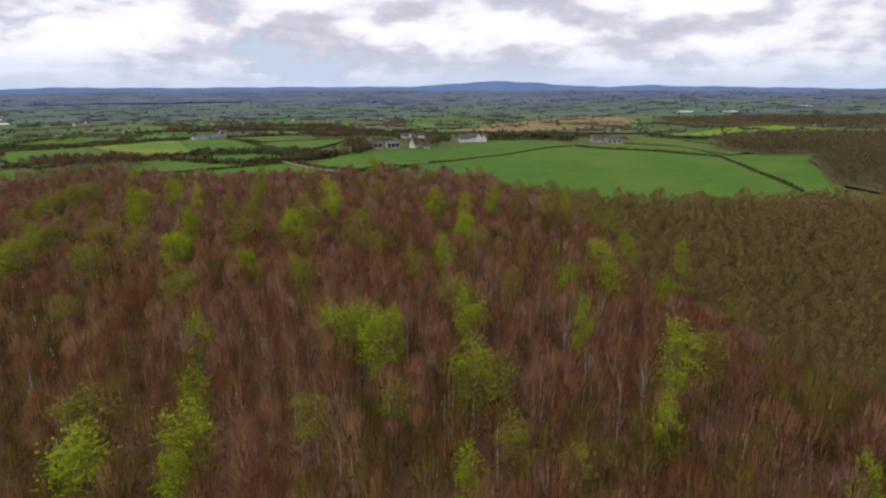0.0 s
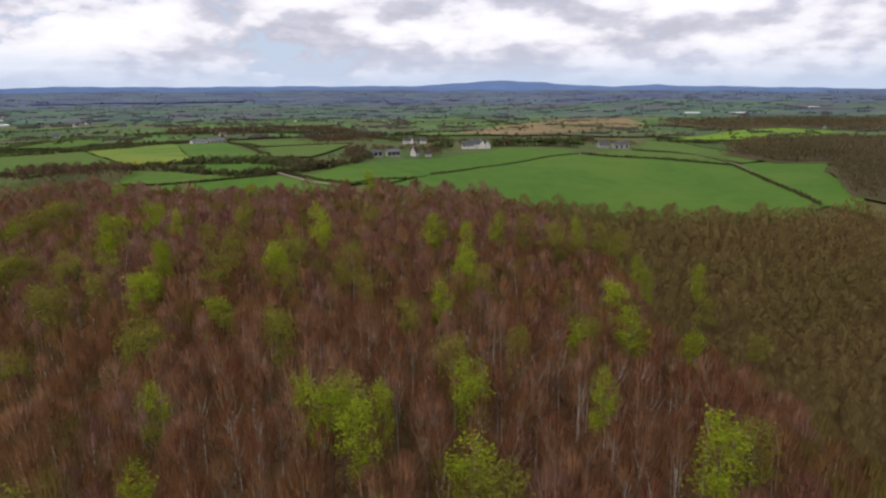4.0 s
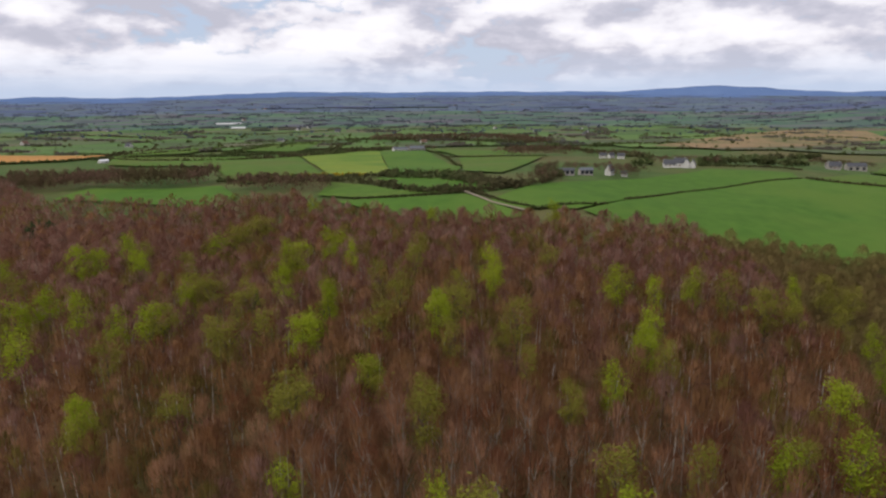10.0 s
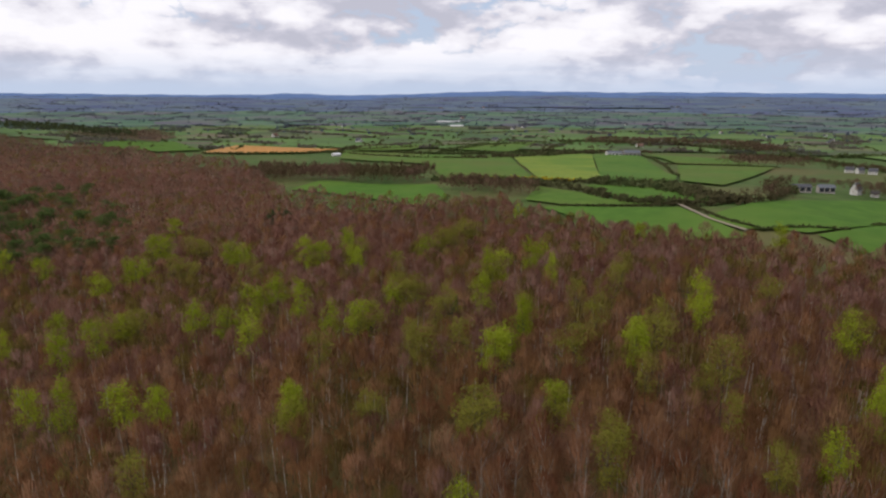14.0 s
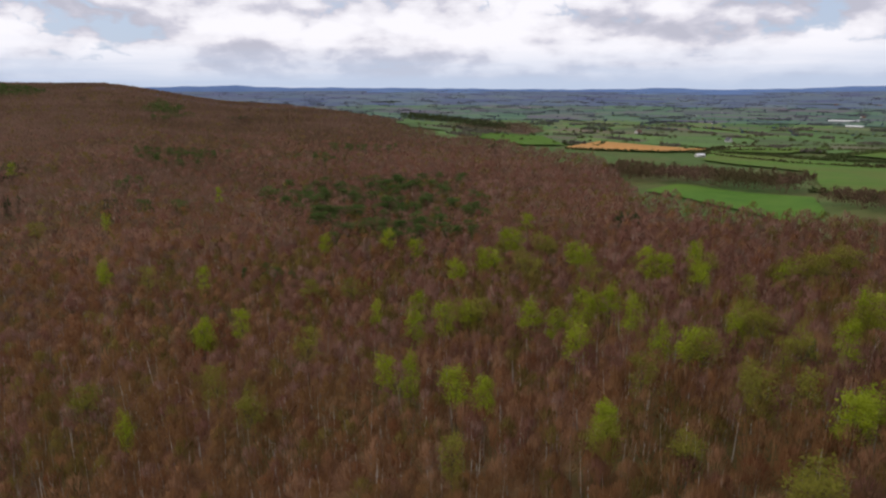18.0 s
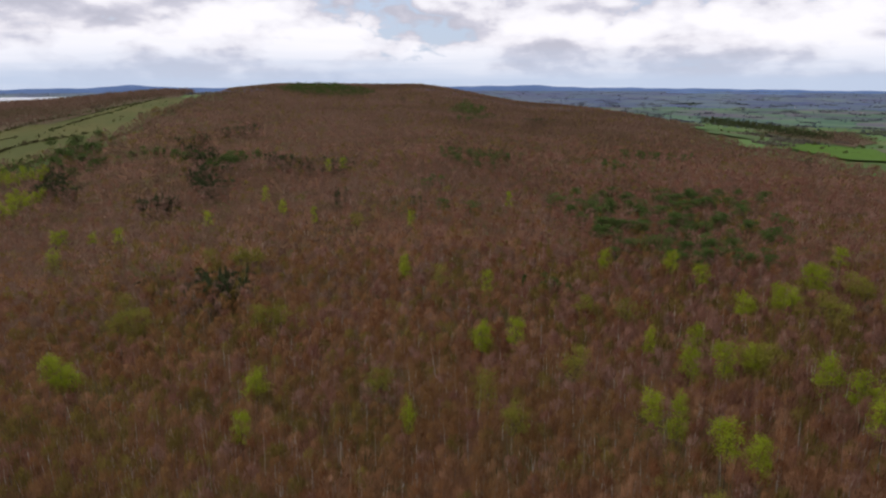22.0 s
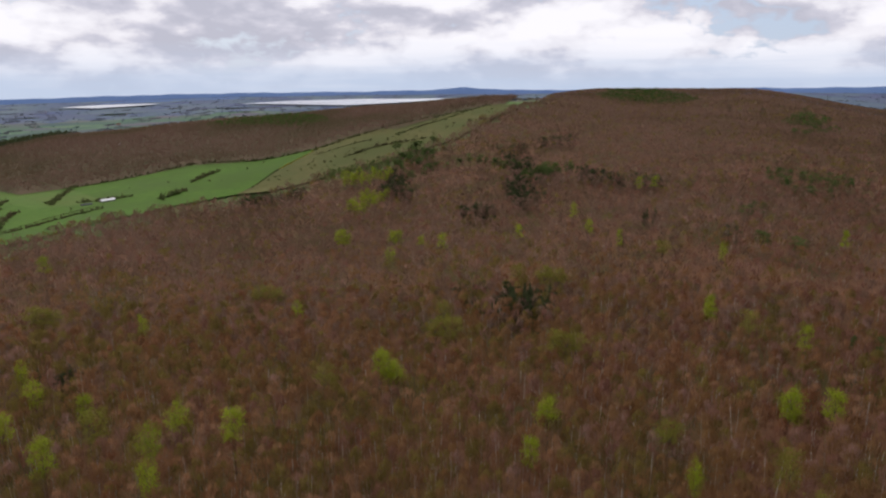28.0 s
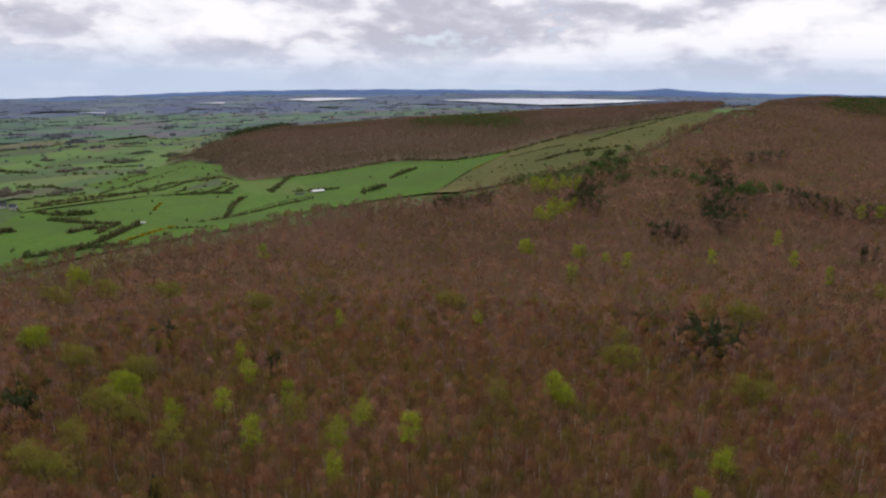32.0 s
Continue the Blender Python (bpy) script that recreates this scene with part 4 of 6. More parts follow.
plain_hedges, plain_woods = build_plain()
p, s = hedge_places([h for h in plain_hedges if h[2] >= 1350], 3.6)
bushes(p, s, "distant_hedges", HEDGE_LAST, "far hedgerows on the plain, coloured blue-green for haze")
p, s = hedge_places([h for h in plain_hedges if h[2] < 1350], 2.8)
bushes(p, s, "far_hedges", HEDGE, "dark hedgerows and hedge trees between distant fields", fine=16)


def build_far_woods():
    for near, mat, words in ((True, THICKET, "brown and dark green woods scattered over the plain"), (False, FAR_SPINNEY, "spinneys far out on the plain, haze put into their colour")):
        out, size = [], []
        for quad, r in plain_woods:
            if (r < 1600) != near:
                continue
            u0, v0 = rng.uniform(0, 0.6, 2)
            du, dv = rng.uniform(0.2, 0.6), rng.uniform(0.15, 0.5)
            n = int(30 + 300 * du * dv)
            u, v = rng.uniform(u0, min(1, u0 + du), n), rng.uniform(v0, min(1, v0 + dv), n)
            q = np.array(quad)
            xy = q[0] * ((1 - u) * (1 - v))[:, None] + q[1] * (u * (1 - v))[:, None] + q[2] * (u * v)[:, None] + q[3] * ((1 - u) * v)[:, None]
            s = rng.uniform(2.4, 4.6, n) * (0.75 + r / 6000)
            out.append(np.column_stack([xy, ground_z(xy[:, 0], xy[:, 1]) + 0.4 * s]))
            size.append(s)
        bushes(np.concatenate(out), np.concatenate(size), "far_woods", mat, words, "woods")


build_far_woods()


def build_hills():
    """Low ranges all round, painted haze blue, the last one carrying the hills of the skyline."""
    heads = np.arange(-70, 200, 0.25)
    a = np.radians(heads)
    skyline_at = (-70, -31, -27, -22, -18, -16.3, -13, -9.5, -8.4, -7.4, -5, -3.5, -1.8, -0.2, 3, 10, 14, 23, 31, 41, 45, 48.5, 51, 57, 70, 78, 81, 82.5, 84.5, 88, 109, 112, 114.4, 117, 122, 136, 141, 152, 156, 170, 200)
    skyline = (14, 14, 20, 28, 32, 40, 29, 35, 42, 56, 60, 67, 60, 49, 30, 28, 30, 24, 37, 22, 25, 35, 22, 17, 21, 27, 32, 46, 37, 31, 27, 37, 48, 33, 26, 30, 34, 27, 14, 3, 3)
    last = np.interp(heads, skyline_at, skyline) + 1.6 * np.sin(heads / 0.9) + 1.2 * np.sin(heads / 0.37 + 1)
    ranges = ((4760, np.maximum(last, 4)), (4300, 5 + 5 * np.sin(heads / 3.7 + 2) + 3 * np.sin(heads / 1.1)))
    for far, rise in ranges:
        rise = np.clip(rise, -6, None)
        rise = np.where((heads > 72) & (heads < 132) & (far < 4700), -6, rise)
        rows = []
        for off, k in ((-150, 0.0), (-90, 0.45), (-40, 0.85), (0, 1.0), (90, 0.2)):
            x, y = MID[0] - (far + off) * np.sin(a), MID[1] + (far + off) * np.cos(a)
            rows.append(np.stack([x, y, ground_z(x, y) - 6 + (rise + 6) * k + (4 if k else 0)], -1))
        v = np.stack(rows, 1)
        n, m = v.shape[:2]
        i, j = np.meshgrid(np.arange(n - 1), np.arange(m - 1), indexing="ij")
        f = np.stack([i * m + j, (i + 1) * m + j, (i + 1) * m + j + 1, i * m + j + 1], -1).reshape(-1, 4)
        tagged(mesh_object("backdrop", v.reshape(-1, 3), f, [HILL_FAR], smooth=True), "low hills along the horizon, haze painted in as blue", "hills", kind="structure")


build_hills()


# ---------------------------------------------------------------- fields, lanes and water
from mathutils.geometry import delaunay_2d_cdt


def lift_at(x, y):
    r = polar(x, y)[0]
    return 0.7 + 0.0014 * r + 0.0016 * np.maximum(0, r - 700)


def drape(name, poly, mat, label, category, lift=0.0, step=None):
    """A sheet that follows the ground inside a polygon."""
    xs, ys = [p[0] for p in poly], [p[1] for p in poly]
    step = step or max(7.0, math.hypot(max(xs) - min(xs), max(ys) - min(ys)) / 24)
    ring = []
    for (x0, y0), (x1, y1) in zip(poly, poly[1:] + poly[:1]):
        k = max(1, int(math.hypot(x1 - x0, y1 - y0) / step))
        ring += [(x0 + (x1 - x0) * i / k, y0 + (y1 - y0) * i / k) for i in range(k)]
    gx, gy = np.meshgrid(np.arange(min(xs), max(xs), step), np.arange(min(ys), max(ys), step))
    ok = inside(poly, gx, gy)
    pts = ring + list(zip(gx[ok].tolist(), gy[ok].tolist()))
    n = len(ring)
    v, _, f, *_ = delaunay_2d_cdt([Vector(p) for p in pts], [(i, (i + 1) % n) for i in range(n)], [list(range(n))], 1, 0.01)
    v = np.array([(p.x, p.y) for p in v])
    z = ground_z(v[:, 0], v[:, 1]) + lift_at(v[:, 0], v[:, 1]) + lift
    ob = mesh_object(name, np.column_stack([v, z]), [t for t in f if len(t) == 3], [mat], smooth=True)
    return tagged(ob, label, category, kind="structure")


def meadow(name, a, b, c, patch=None):
    return material(name, [a, b, c], 0.12, bump=0.25, patch=patch, patch_scale=0.012, rough=0.85)


LUSH = meadow("lush_grass", (0.052, 0.112, 0.018), (0.064, 0.132, 0.021), (0.078, 0.152, 0.024), (0.088, 0.148, 0.026))
GREEN = meadow("pasture_grass", (0.055, 0.112, 0.018), (0.074, 0.135, 0.023), (0.095, 0.158, 0.028), (0.092, 0.122, 0.028))
BRIGHT = meadow("bright_grass", (0.050, 0.108, 0.013), (0.064, 0.126, 0.016), (0.080, 0.142, 0.019), (0.058, 0.102, 0.018))
YELLOW = meadow("yellowing_grass", (0.125, 0.175, 0.028), (0.155, 0.205, 0.033), (0.19, 0.23, 0.040), (0.085, 0.160, 0.026))
# Sunshine through a cloud gap, put into the grass colour of one field.
SUNLIT = meadow("sunlit_grass", (0.115, 0.200, 0.018), (0.140, 0.235, 0.022), (0.165, 0.26, 0.028), (0.120, 0.190, 0.024))
STRAW = meadow("straw_marsh", (0.17, 0.12, 0.062), (0.24, 0.165, 0.088), (0.27, 0.20, 0.11), (0.11, 0.12, 0.05))
ORANGE = meadow("orange_soil", (0.32, 0.155, 0.048), (0.40, 0.20, 0.062), (0.46, 0.25, 0.085), (0.34, 0.19, 0.07))
HEATH = meadow("tawny_heath", (0.072, 0.071, 0.021), (0.092, 0.089, 0.028), (0.113, 0.103, 0.037), (0.066, 0.077, 0.021))
FIELDS = (
    (LUSH, "large smooth green arable field bounded by clipped hedges", [(88, 498), (123, 489), (155, 483), (187, 476), (185, 430), (190, 360), (165, 338), (108, 327), (70, 322), (34, 318), (-8, 312), (-28, 325), (-12, 363), (16, 414), (49, 454)]),
    (LUSH, "green field running up to a brown wood", [(190, 475), (207, 498), (236, 515), (287, 538), (238, 454), (224, 388), (205, 345), (189, 362), (189, 411)]),
    (GREEN, "narrow green field strip beside a hedge", [(138, 569), (185, 536), (191, 488), (158, 491), (94, 502)]),
    (GREEN, "green pasture behind a farm", [(227, 818), (258, 776), (253, 668), (240, 536), (202, 496), (192, 533), (153, 607)]),
    (SUNLIT, "field on a rise, sunlight painted in as bright yellow-green", [(266, 860), (340, 960), (414, 1061), (480, 1140), (561, 1199), (575, 1040), (466, 946), (347, 872), (280, 836)]),
    (LUSH, "green field below white farmhouses", [(-75, 337), (-63, 378), (-37, 412), (-5, 455), (36, 521), (86, 524), (86, 501), (46, 452), (12, 410), (-15, 359), (-31, 325), (-55, 322)]),
    (LUSH, "small green field at the edge of the wood", [(-134, 345), (-90, 357), (-68, 333), (-48, 310), (-75, 300), (-101, 310), (-130, 325), (-156, 338)]),
    (GREEN, "small green field between overgrown hedges", [(-184, 392), (-154, 383), (-134, 368), (-104, 362), (-144, 346), (-172, 354)]),
    (LUSH, "green paddock between two hedges", [(-163, 411), (-137, 421), (-104, 405), (-79, 379), (-105, 366), (-125, 370)]),
    (LUSH, "green pasture in front of a long barn", [(-322, 790), (-273, 813), (-141, 522), (-126, 467), (-162, 435), (-249, 633)]),
    (YELLOW, "yellowish grazed pasture", [(-375, 696), (-335, 801), (-322, 790), (-167, 448), (-187, 421), (-207, 435)]),
    (GREEN, "long dark green field under a hedge", [(-624, 685), (-378, 695), (-210, 433), (-250, 400), (-285, 434), (-371, 528), (-516, 564)]),
    (GREEN, "green field behind a barn hedge", [(-278, 848), (-175, 827), (-111, 713), (-195, 703)]),
    (GREEN, "green field before a hamlet", [(-186, 672), (-105, 679), (-96, 554), (-93, 452), (-123, 469)]),
    (GREEN, "green field beyond a tall hedge", [(-655, 751), (-609, 887), (-568, 752), (-624, 695)]),
    (GREEN, "green field with a hedge round it", [(-523, 792), (-572, 941), (-526, 1047), (-435, 794)]),
    (ORANGE, "bare orange ploughed field beside trees", [(-692, 516), (-781, 635), (-710, 664), (-649, 703), (-621, 612), (-653, 538)]),
    (BRIGHT, "bright green field at the foot of the hill", [(-924, 472), (-956, 547), (-907, 621), (-726, 540), (-743, 491), (-857, 485)]),
    (LUSH, "narrow green field behind the bare wood", [(-362, 357), (-364, 388), (-302, 390), (-263, 396), (-227, 359), (-215, 330), (-261, 340)]),
    (STRAW, "straw-coloured rough marsh with scattered bushes", [(-12, 1003), (53, 1183), (155, 1415), (287, 1643), (390, 1579), (366, 1313), (196, 1078), (67, 966)]),
    (BRIGHT, "bright green hillside pasture sloping to the wood", [(-100, -440), (-190, -445), (-255, -450), (-296, -445), (-377, -480), (-479, -500), (-551, -486), (-656, -515), (-749, -517), (-692, -688), (-556, -729), (-505, -698), (-456, -573), (-401, -604), (-429, -723), (-347, -705), (-249, -690), (-192, -691), (-161, -649), (-90, -520)]),
    (GREEN, "green pasture between long hedges", [(-194, -698), (-253, -701), (-347, -705), (-443, -774), (-423, -843), (-286, -772), (-210, -790)]),
    (BRIGHT, "bright green knoll above a hedge", [(-454, -793), (-427, -819), (-309, -782), (-311, -857), (-433, -945), (-470, -985), (-528, -1002), (-512, -870), (-480, -800)]),
    (GREEN, "green pasture around a long low barn", [(-505, -698), (-456, -573), (-401, -604), (-429, -723), (-454, -793), (-508, -848), (-556, -729)]),
    (HEATH, "tawny grassy ridge with gorse and scrub", [(-551, -486), (-600, -430), (-660, -370), (-771, -320), (-1121, -353), (-1140, -395), (-1027, -421), (-846, -437), (-787, -501), (-746, -515), (-659, -512)]),
)
for mat, words, outline in FIELDS:
    drape("field", outline, mat, words, "field")

WATER = bpy.data.materials.new("lake_water")
WATER.use_nodes = True
_w = WATER.node_tree.nodes["Principled BSDF"]
_w.inputs["Base Color"].default_value, _w.inputs["Roughness"].default_value = (0.30, 0.34, 0.38, 1), 0.12
for outline, words in (([(-2458, -2207), (-2793, -2194), (-3102, -1910), (-3212, -1429), (-2871, -1463), (-2450, -1611), (-2464, -1931)], "wide pale lake under cloud"),
                       ([(-2132, -3025), (-2403, -3060), (-2487, -2774), (-2398, -2718), (-2133, -2759)], "long pale distant lake"),
                       ([(-1626, -3009), (-1772, -3005), (-1693, -2896)], "small pale distant pool"),
                       ([(-953, -2626), (-1027, -2560), (-997, -2510)], "small pale distant pond")):
    drape("water", outline, WATER, words, "lake", lift=3.0)

TRACK = material("gravel_track", [(0.16, 0.13, 0.09), (0.24, 0.20, 0.15), (0.32, 0.28, 0.22)], 1.2, bump=0.4)


def track(line, wide, words):
    left, right = [], []
    for k, (x, y) in enumerate(line):
        x0, y0 = line[max(0, k - 1)]
        x1, y1 = line[min(len(line) - 1, k + 1)]
        d = math.hypot(x1 - x0, y1 - y0)
        nx, ny = -(y1 - y0) / d * wide / 2, (x1 - x0) / d * wide / 2
        left.append((x + nx, y + ny))
        right.append((x - nx, y - ny))
    drape("road", left + right[::-1], TRACK, words, "track", lift=0.5, step=6)


track([(-92, 362), (-72, 337), (-52, 318)], 1.6, "pale gravel farm lane beside a hedge")
track([(185, 536), (192, 500), (193, 484), (188, 440)], 2.2, "pale farm track between hedges")

# ---------------------------------------------------------------- hedges
GORSE = material("gorse_bloom", [(0.06, 0.07, 0.015), (0.30, 0.22, 0.015), (0.50, 0.36, 0.02)], 0.5, island=0.8)
LINES = (
    ([(-13, 365), (16, 416), (50, 457), (88, 501)], 0.9, 0), ([(90, 502), (123, 489), (160, 487), (189, 477), (185, 422), (188, 360)], 1.4, 0),
    ([(157, 623), (185, 536), (193, 492)], 0.9, 0), ([(227, 818), (258, 776), (253, 654), (244, 528), (287, 538)], 1.2, 0),
    ([(263, 919), (283, 848), (332, 872), (411, 925)], 1.4, 0), ([(29, 548), (98, 558)], 1.0, 0),
    ([(-146, 344), (-110, 355), (-90, 366), (-67, 339), (-47, 322), (-19, 345)], 1.0, 0),
    ([(-195, 404), (-154, 390), (-138, 378), (-113, 362), (-84, 366), (-57, 397), (-54, 443)], 1.9, 1), ([(-171, 430), (-127, 443), (-95, 404), (-71, 381)], 2.2, 1),
    ([(-291, 864), (-205, 690), (-144, 534)], 1.2, 0), ([(-211, 697), (-102, 691)], 1.1, 0), ([(-620, 643), (-540, 717), (-446, 756), (-370, 706)], 1.8, 1),
    ([(-668, 731), (-645, 907), (-580, 1007), (-512, 1041)], 1.8, 1), ([(-515, 756), (-552, 927)], 1.8, 1), ([(-478, 1079), (-303, 1080), (-223, 1115)], 2.2, 1),
    ([(-283, 418), (-191, 412), (-159, 429)], 1.5, 1), ([(-685, 512), (-653, 538), (-621, 604), (-636, 691)], 1.6, 1), ([(-800, 659), (-718, 690), (-657, 721)], 1.5, 0),
    ([(-595, 649), (-457, 619), (-385, 652)], 1.7, 1), ([(-136, -476), (-185, -485), (-237, -534)], 1.8, 1), ([(-204, -714), (-259, -716), (-330, -740), (-387, -787), (-453, -777)], 2.2, 1),
    ([(-222, -660), (-237, -644)], 2.0, 1), ([(-198, -619), (-226, -553), (-196, -524)], 2.0, 1), ([(-311, -511), (-375, -543), (-449, -565)], 1.0, 0),
    ([(-328, -692), (-367, -665), (-434, -716)], 1.7, 1), ([(-420, -609), (-505, -698)], 2.0, 1), ([(-571, -573), (-638, -594)], 3.0, 0),
    ([(-788, -421), (-942, -408), (-1121, -415)], 2.0, 1), ([(-763, -440), (-711, -493)], 1.8, 0), ([(-477, -932), (-294, -761)], 1.6, 1), ([(-501, -705), (-667, -663), (-745, -519)], 2.2, 1),
    ([(-716, 711), (-629, 704), (-586, 823), (-551, 932)], 2.0, 1),
    ([(-596, 670), (-537, 690), (-479, 722), (-428, 771), (-419, 880)], 1.8, 1),
    ([(-517, 753), (-553, 887), (-506, 1034)], 2.0, 1),
    ([(-382, 718), (-393, 862), (-345, 908)], 1.8, 1),
    ([(-513, 1048), (-440, 1103), (-319, 1089), (-214, 1030), (-147, 1076)], 3.4, 1),
    ([(-181, 879), (-143, 866), (-133, 972)], 3.2, 1),
    ([(-119, 935), (-42, 811), (-5, 632)], 2.0, 1),
    ([(-16, 550), (-3, 568)], 3.0, 1),
    ([(28, 560), (50, 584), (81, 600), (117, 638)], 3.2, 1),
    ([(-34, 1284), (19, 1199)], 2.2, 1),
    ([(56, 1639), (122, 1288)], 2.2, 1),
    ([(-156, 416), (-120, 413), (-84, 379), (-63, 379)], 2.2, 1),
    ([(-119, 362), (-100, 371), (-86, 366)], 1.8, 1),
    ([(-1384, 985), (-1173, 973), (-1096, 1094), (-881, 1048)], 2.6, 1),
    ([(-1565, 1258), (-1324, 1318), (-1192, 1497)], 2.6, 1),
    ([(-1005, 1228), (-741, 1178), (-682, 1408)], 2.4, 1),
    ([(-561, 1396), (-459, 1547), (-359, 1756)], 2.4, 1),
    ([(-392, 1988), (-262, 1857)], 2.4, 1),
    ([(-202, 1530), (-98, 1383)], 2.2, 1),
    ([(-107, 1851), (60, 1795), (238, 1816)], 2.4, 1),
    ([(221, 2406), (396, 2216)], 2.4, 1),
    ([(84, 720), (119, 797), (166, 842)], 2.6, 1),
    ([(186, 1238), (291, 1355), (389, 1253), (431, 1128)], 2.6, 1),
    ([(-91, 977), (-47, 1054), (40, 1084)], 2.4, 1),
    ([(57, 1275), (165, 1404), (286, 1501)], 2.4, 1),
    ([(397, 1722), (523, 1601), (652, 1669)], 2.2, 1),
    ([(238, 833), (307, 808)], 2.2, 1),
    ([(265, 1111), (347, 1039)], 1.6, 1),
    ([(-509, 759), (-539, 891), (-520, 951), (-441, 936)], 2.4, 1),
    ([(-412, 649), (-388, 674), (-349, 731), (-350, 910)], 2.4, 1),
    ([(-431, 898), (-477, 1066), (-426, 1104)], 2.6, 1),
    ([(-217, -740), (-249, -735), (-298, -739), (-347, -733), (-407, -780), (-459, -791), (-454, -748)], 2.0, 1),
    ([(-199, -681), (-215, -640), (-235, -631)], 2.8, 1),
    ([(-196, -630), (-211, -608)], 2.4, 1),
    ([(-185, -550), (-199, -556), (-212, -546)], 2.4, 1),
    ([(-180, -483), (-207, -507), (-234, -530)], 2.6, 1),
    ([(-150, -607), (-158, -598)], 2.4, 1),
    ([(-126, -484), (-147, -476), (-171, -469), (-193, -453)], 2.6, 1),
    ([(-241, -489), (-272, -471)], 1.2, 1),
    ([(-273, -502), (-306, -501), (-334, -510), (-380, -530), (-429, -546)], 1.4, 1),
    ([(-305, -509), (-348, -571), (-384, -608)], 2.0, 1),
    ([(-343, -684), (-367, -675), (-391, -643)], 2.2, 1),
    ([(-386, -651), (-427, -693)], 2.2, 1),
    ([(-426, -621), (-475, -667), (-506, -696)], 2.0, 1),
    ([(-356, -875), (-415, -905)], 1.8, 1),
    ([(-279, -863), (-290, -814)], 2.2, 1),
    ([(-236, -805), (-281, -776)], 1.8, 1),
    ([(-250, -908), (-281, -876)], 2.4, 1),
    ([(-286, -1110), (-310, -1041)], 3.0, 1),
    ([(-396, -1041), (-446, -1017)], 2.4, 1),
    ([(-377, -1441), (-472, -1460), (-567, -1573)], 2.4, 1),
    ([(-583, -1616), (-684, -1525), (-714, -1371)], 2.2, 1),
    ([(-556, -1368), (-602, -1317)], 2.2, 1),
    ([(-552, -2083), (-702, -2024), (-884, -1966)], 2.2, 1),
    ([(-440, -595), (-464, -584), (-493, -578)], 2.0, 1),
    ([(-491, -536), (-537, -548)], 3.2, 1),
    ([(-592, -585), (-642, -593)], 2.4, 1),
    ([(-737, -516), (-800, -474), (-839, -467), (-930, -442), (-1021, -413)], 2.2, 1),
    ([(-688, -433), (-733, -405), (-778, -366)], 2.0, 1),
)


def leafy_row(line, size, wild):
    """Places of clumps along a hedge: close-set when clipped, uneven with gaps and taller bushes when wild."""
    out, sizes = [], []
    for (x0, y0), (x1, y1) in zip(line, line[1:]):
        k = int(math.hypot(x1 - x0, y1 - y0) / (size * 0.55)) + 1
        t = (np.arange(k) + rng.uniform(0, 1, k)) / k
        keep = rng.uniform(0, 1, k) > (0.14 if wild else 0.03)
        t = t[keep]
        x = x0 + (x1 - x0) * t + rng.normal(0, size * (0.5 if wild else 0.12), len(t))
        y = y0 + (y1 - y0) * t + rng.normal(0, size * (0.5 if wild else 0.12), len(t))
        s = size * (rng.uniform(0.6, 1.6, len(t)) if wild else rng.uniform(0.85, 1.15, len(t)))
        out.append(np.stack([x, y, ground_z(x, y) + 0.7 + 0.3 * s], -1))
        sizes.append(s)
    return np.concatenate(out), np.concatenate(sizes)


for line, size, wild in LINES:
    hp, hs = leafy_row(line, size, wild)
    bushes(hp, hs, "hedge", HEDGE, "overgrown dark hedge with taller bushes" if wild else "clipped dark green field hedge", "hedge")
for line in ([(-749, -517), (-659, -512)], [(-251, -500), (-196, -470)], [(-306, -640), (-280, -600)], [(-175, 425), (-250, 420)], [(-520, -1000), (-530, -985)]):
    hp, hs = leafy_row(line, 1.3, 1)
    bushes(hp, hs, "gorse", GORSE, "yellow flowering gorse bushes along a bank", "gorse")

# ---------------------------------------------------------------- copses and far woods
COPSE = material("copse_twigs", [(0.105, 0.063, 0.043), (0.155, 0.097, 0.067), (0.210, 0.138, 0.095)], 0.2, island=0.1, tone=0.6, patch=(0.100, 0.085, 0.038), patch_scale=0.02, thin=0.5)
WOOD_FLOOR = material("brushwood_floor", [(0.085, 0.060, 0.036), (0.110, 0.080, 0.048), (0.135, 0.098, 0.06)], 0.1, bump=0.3, patch=(0.075, 0.072, 0.034), patch_scale=0.02)


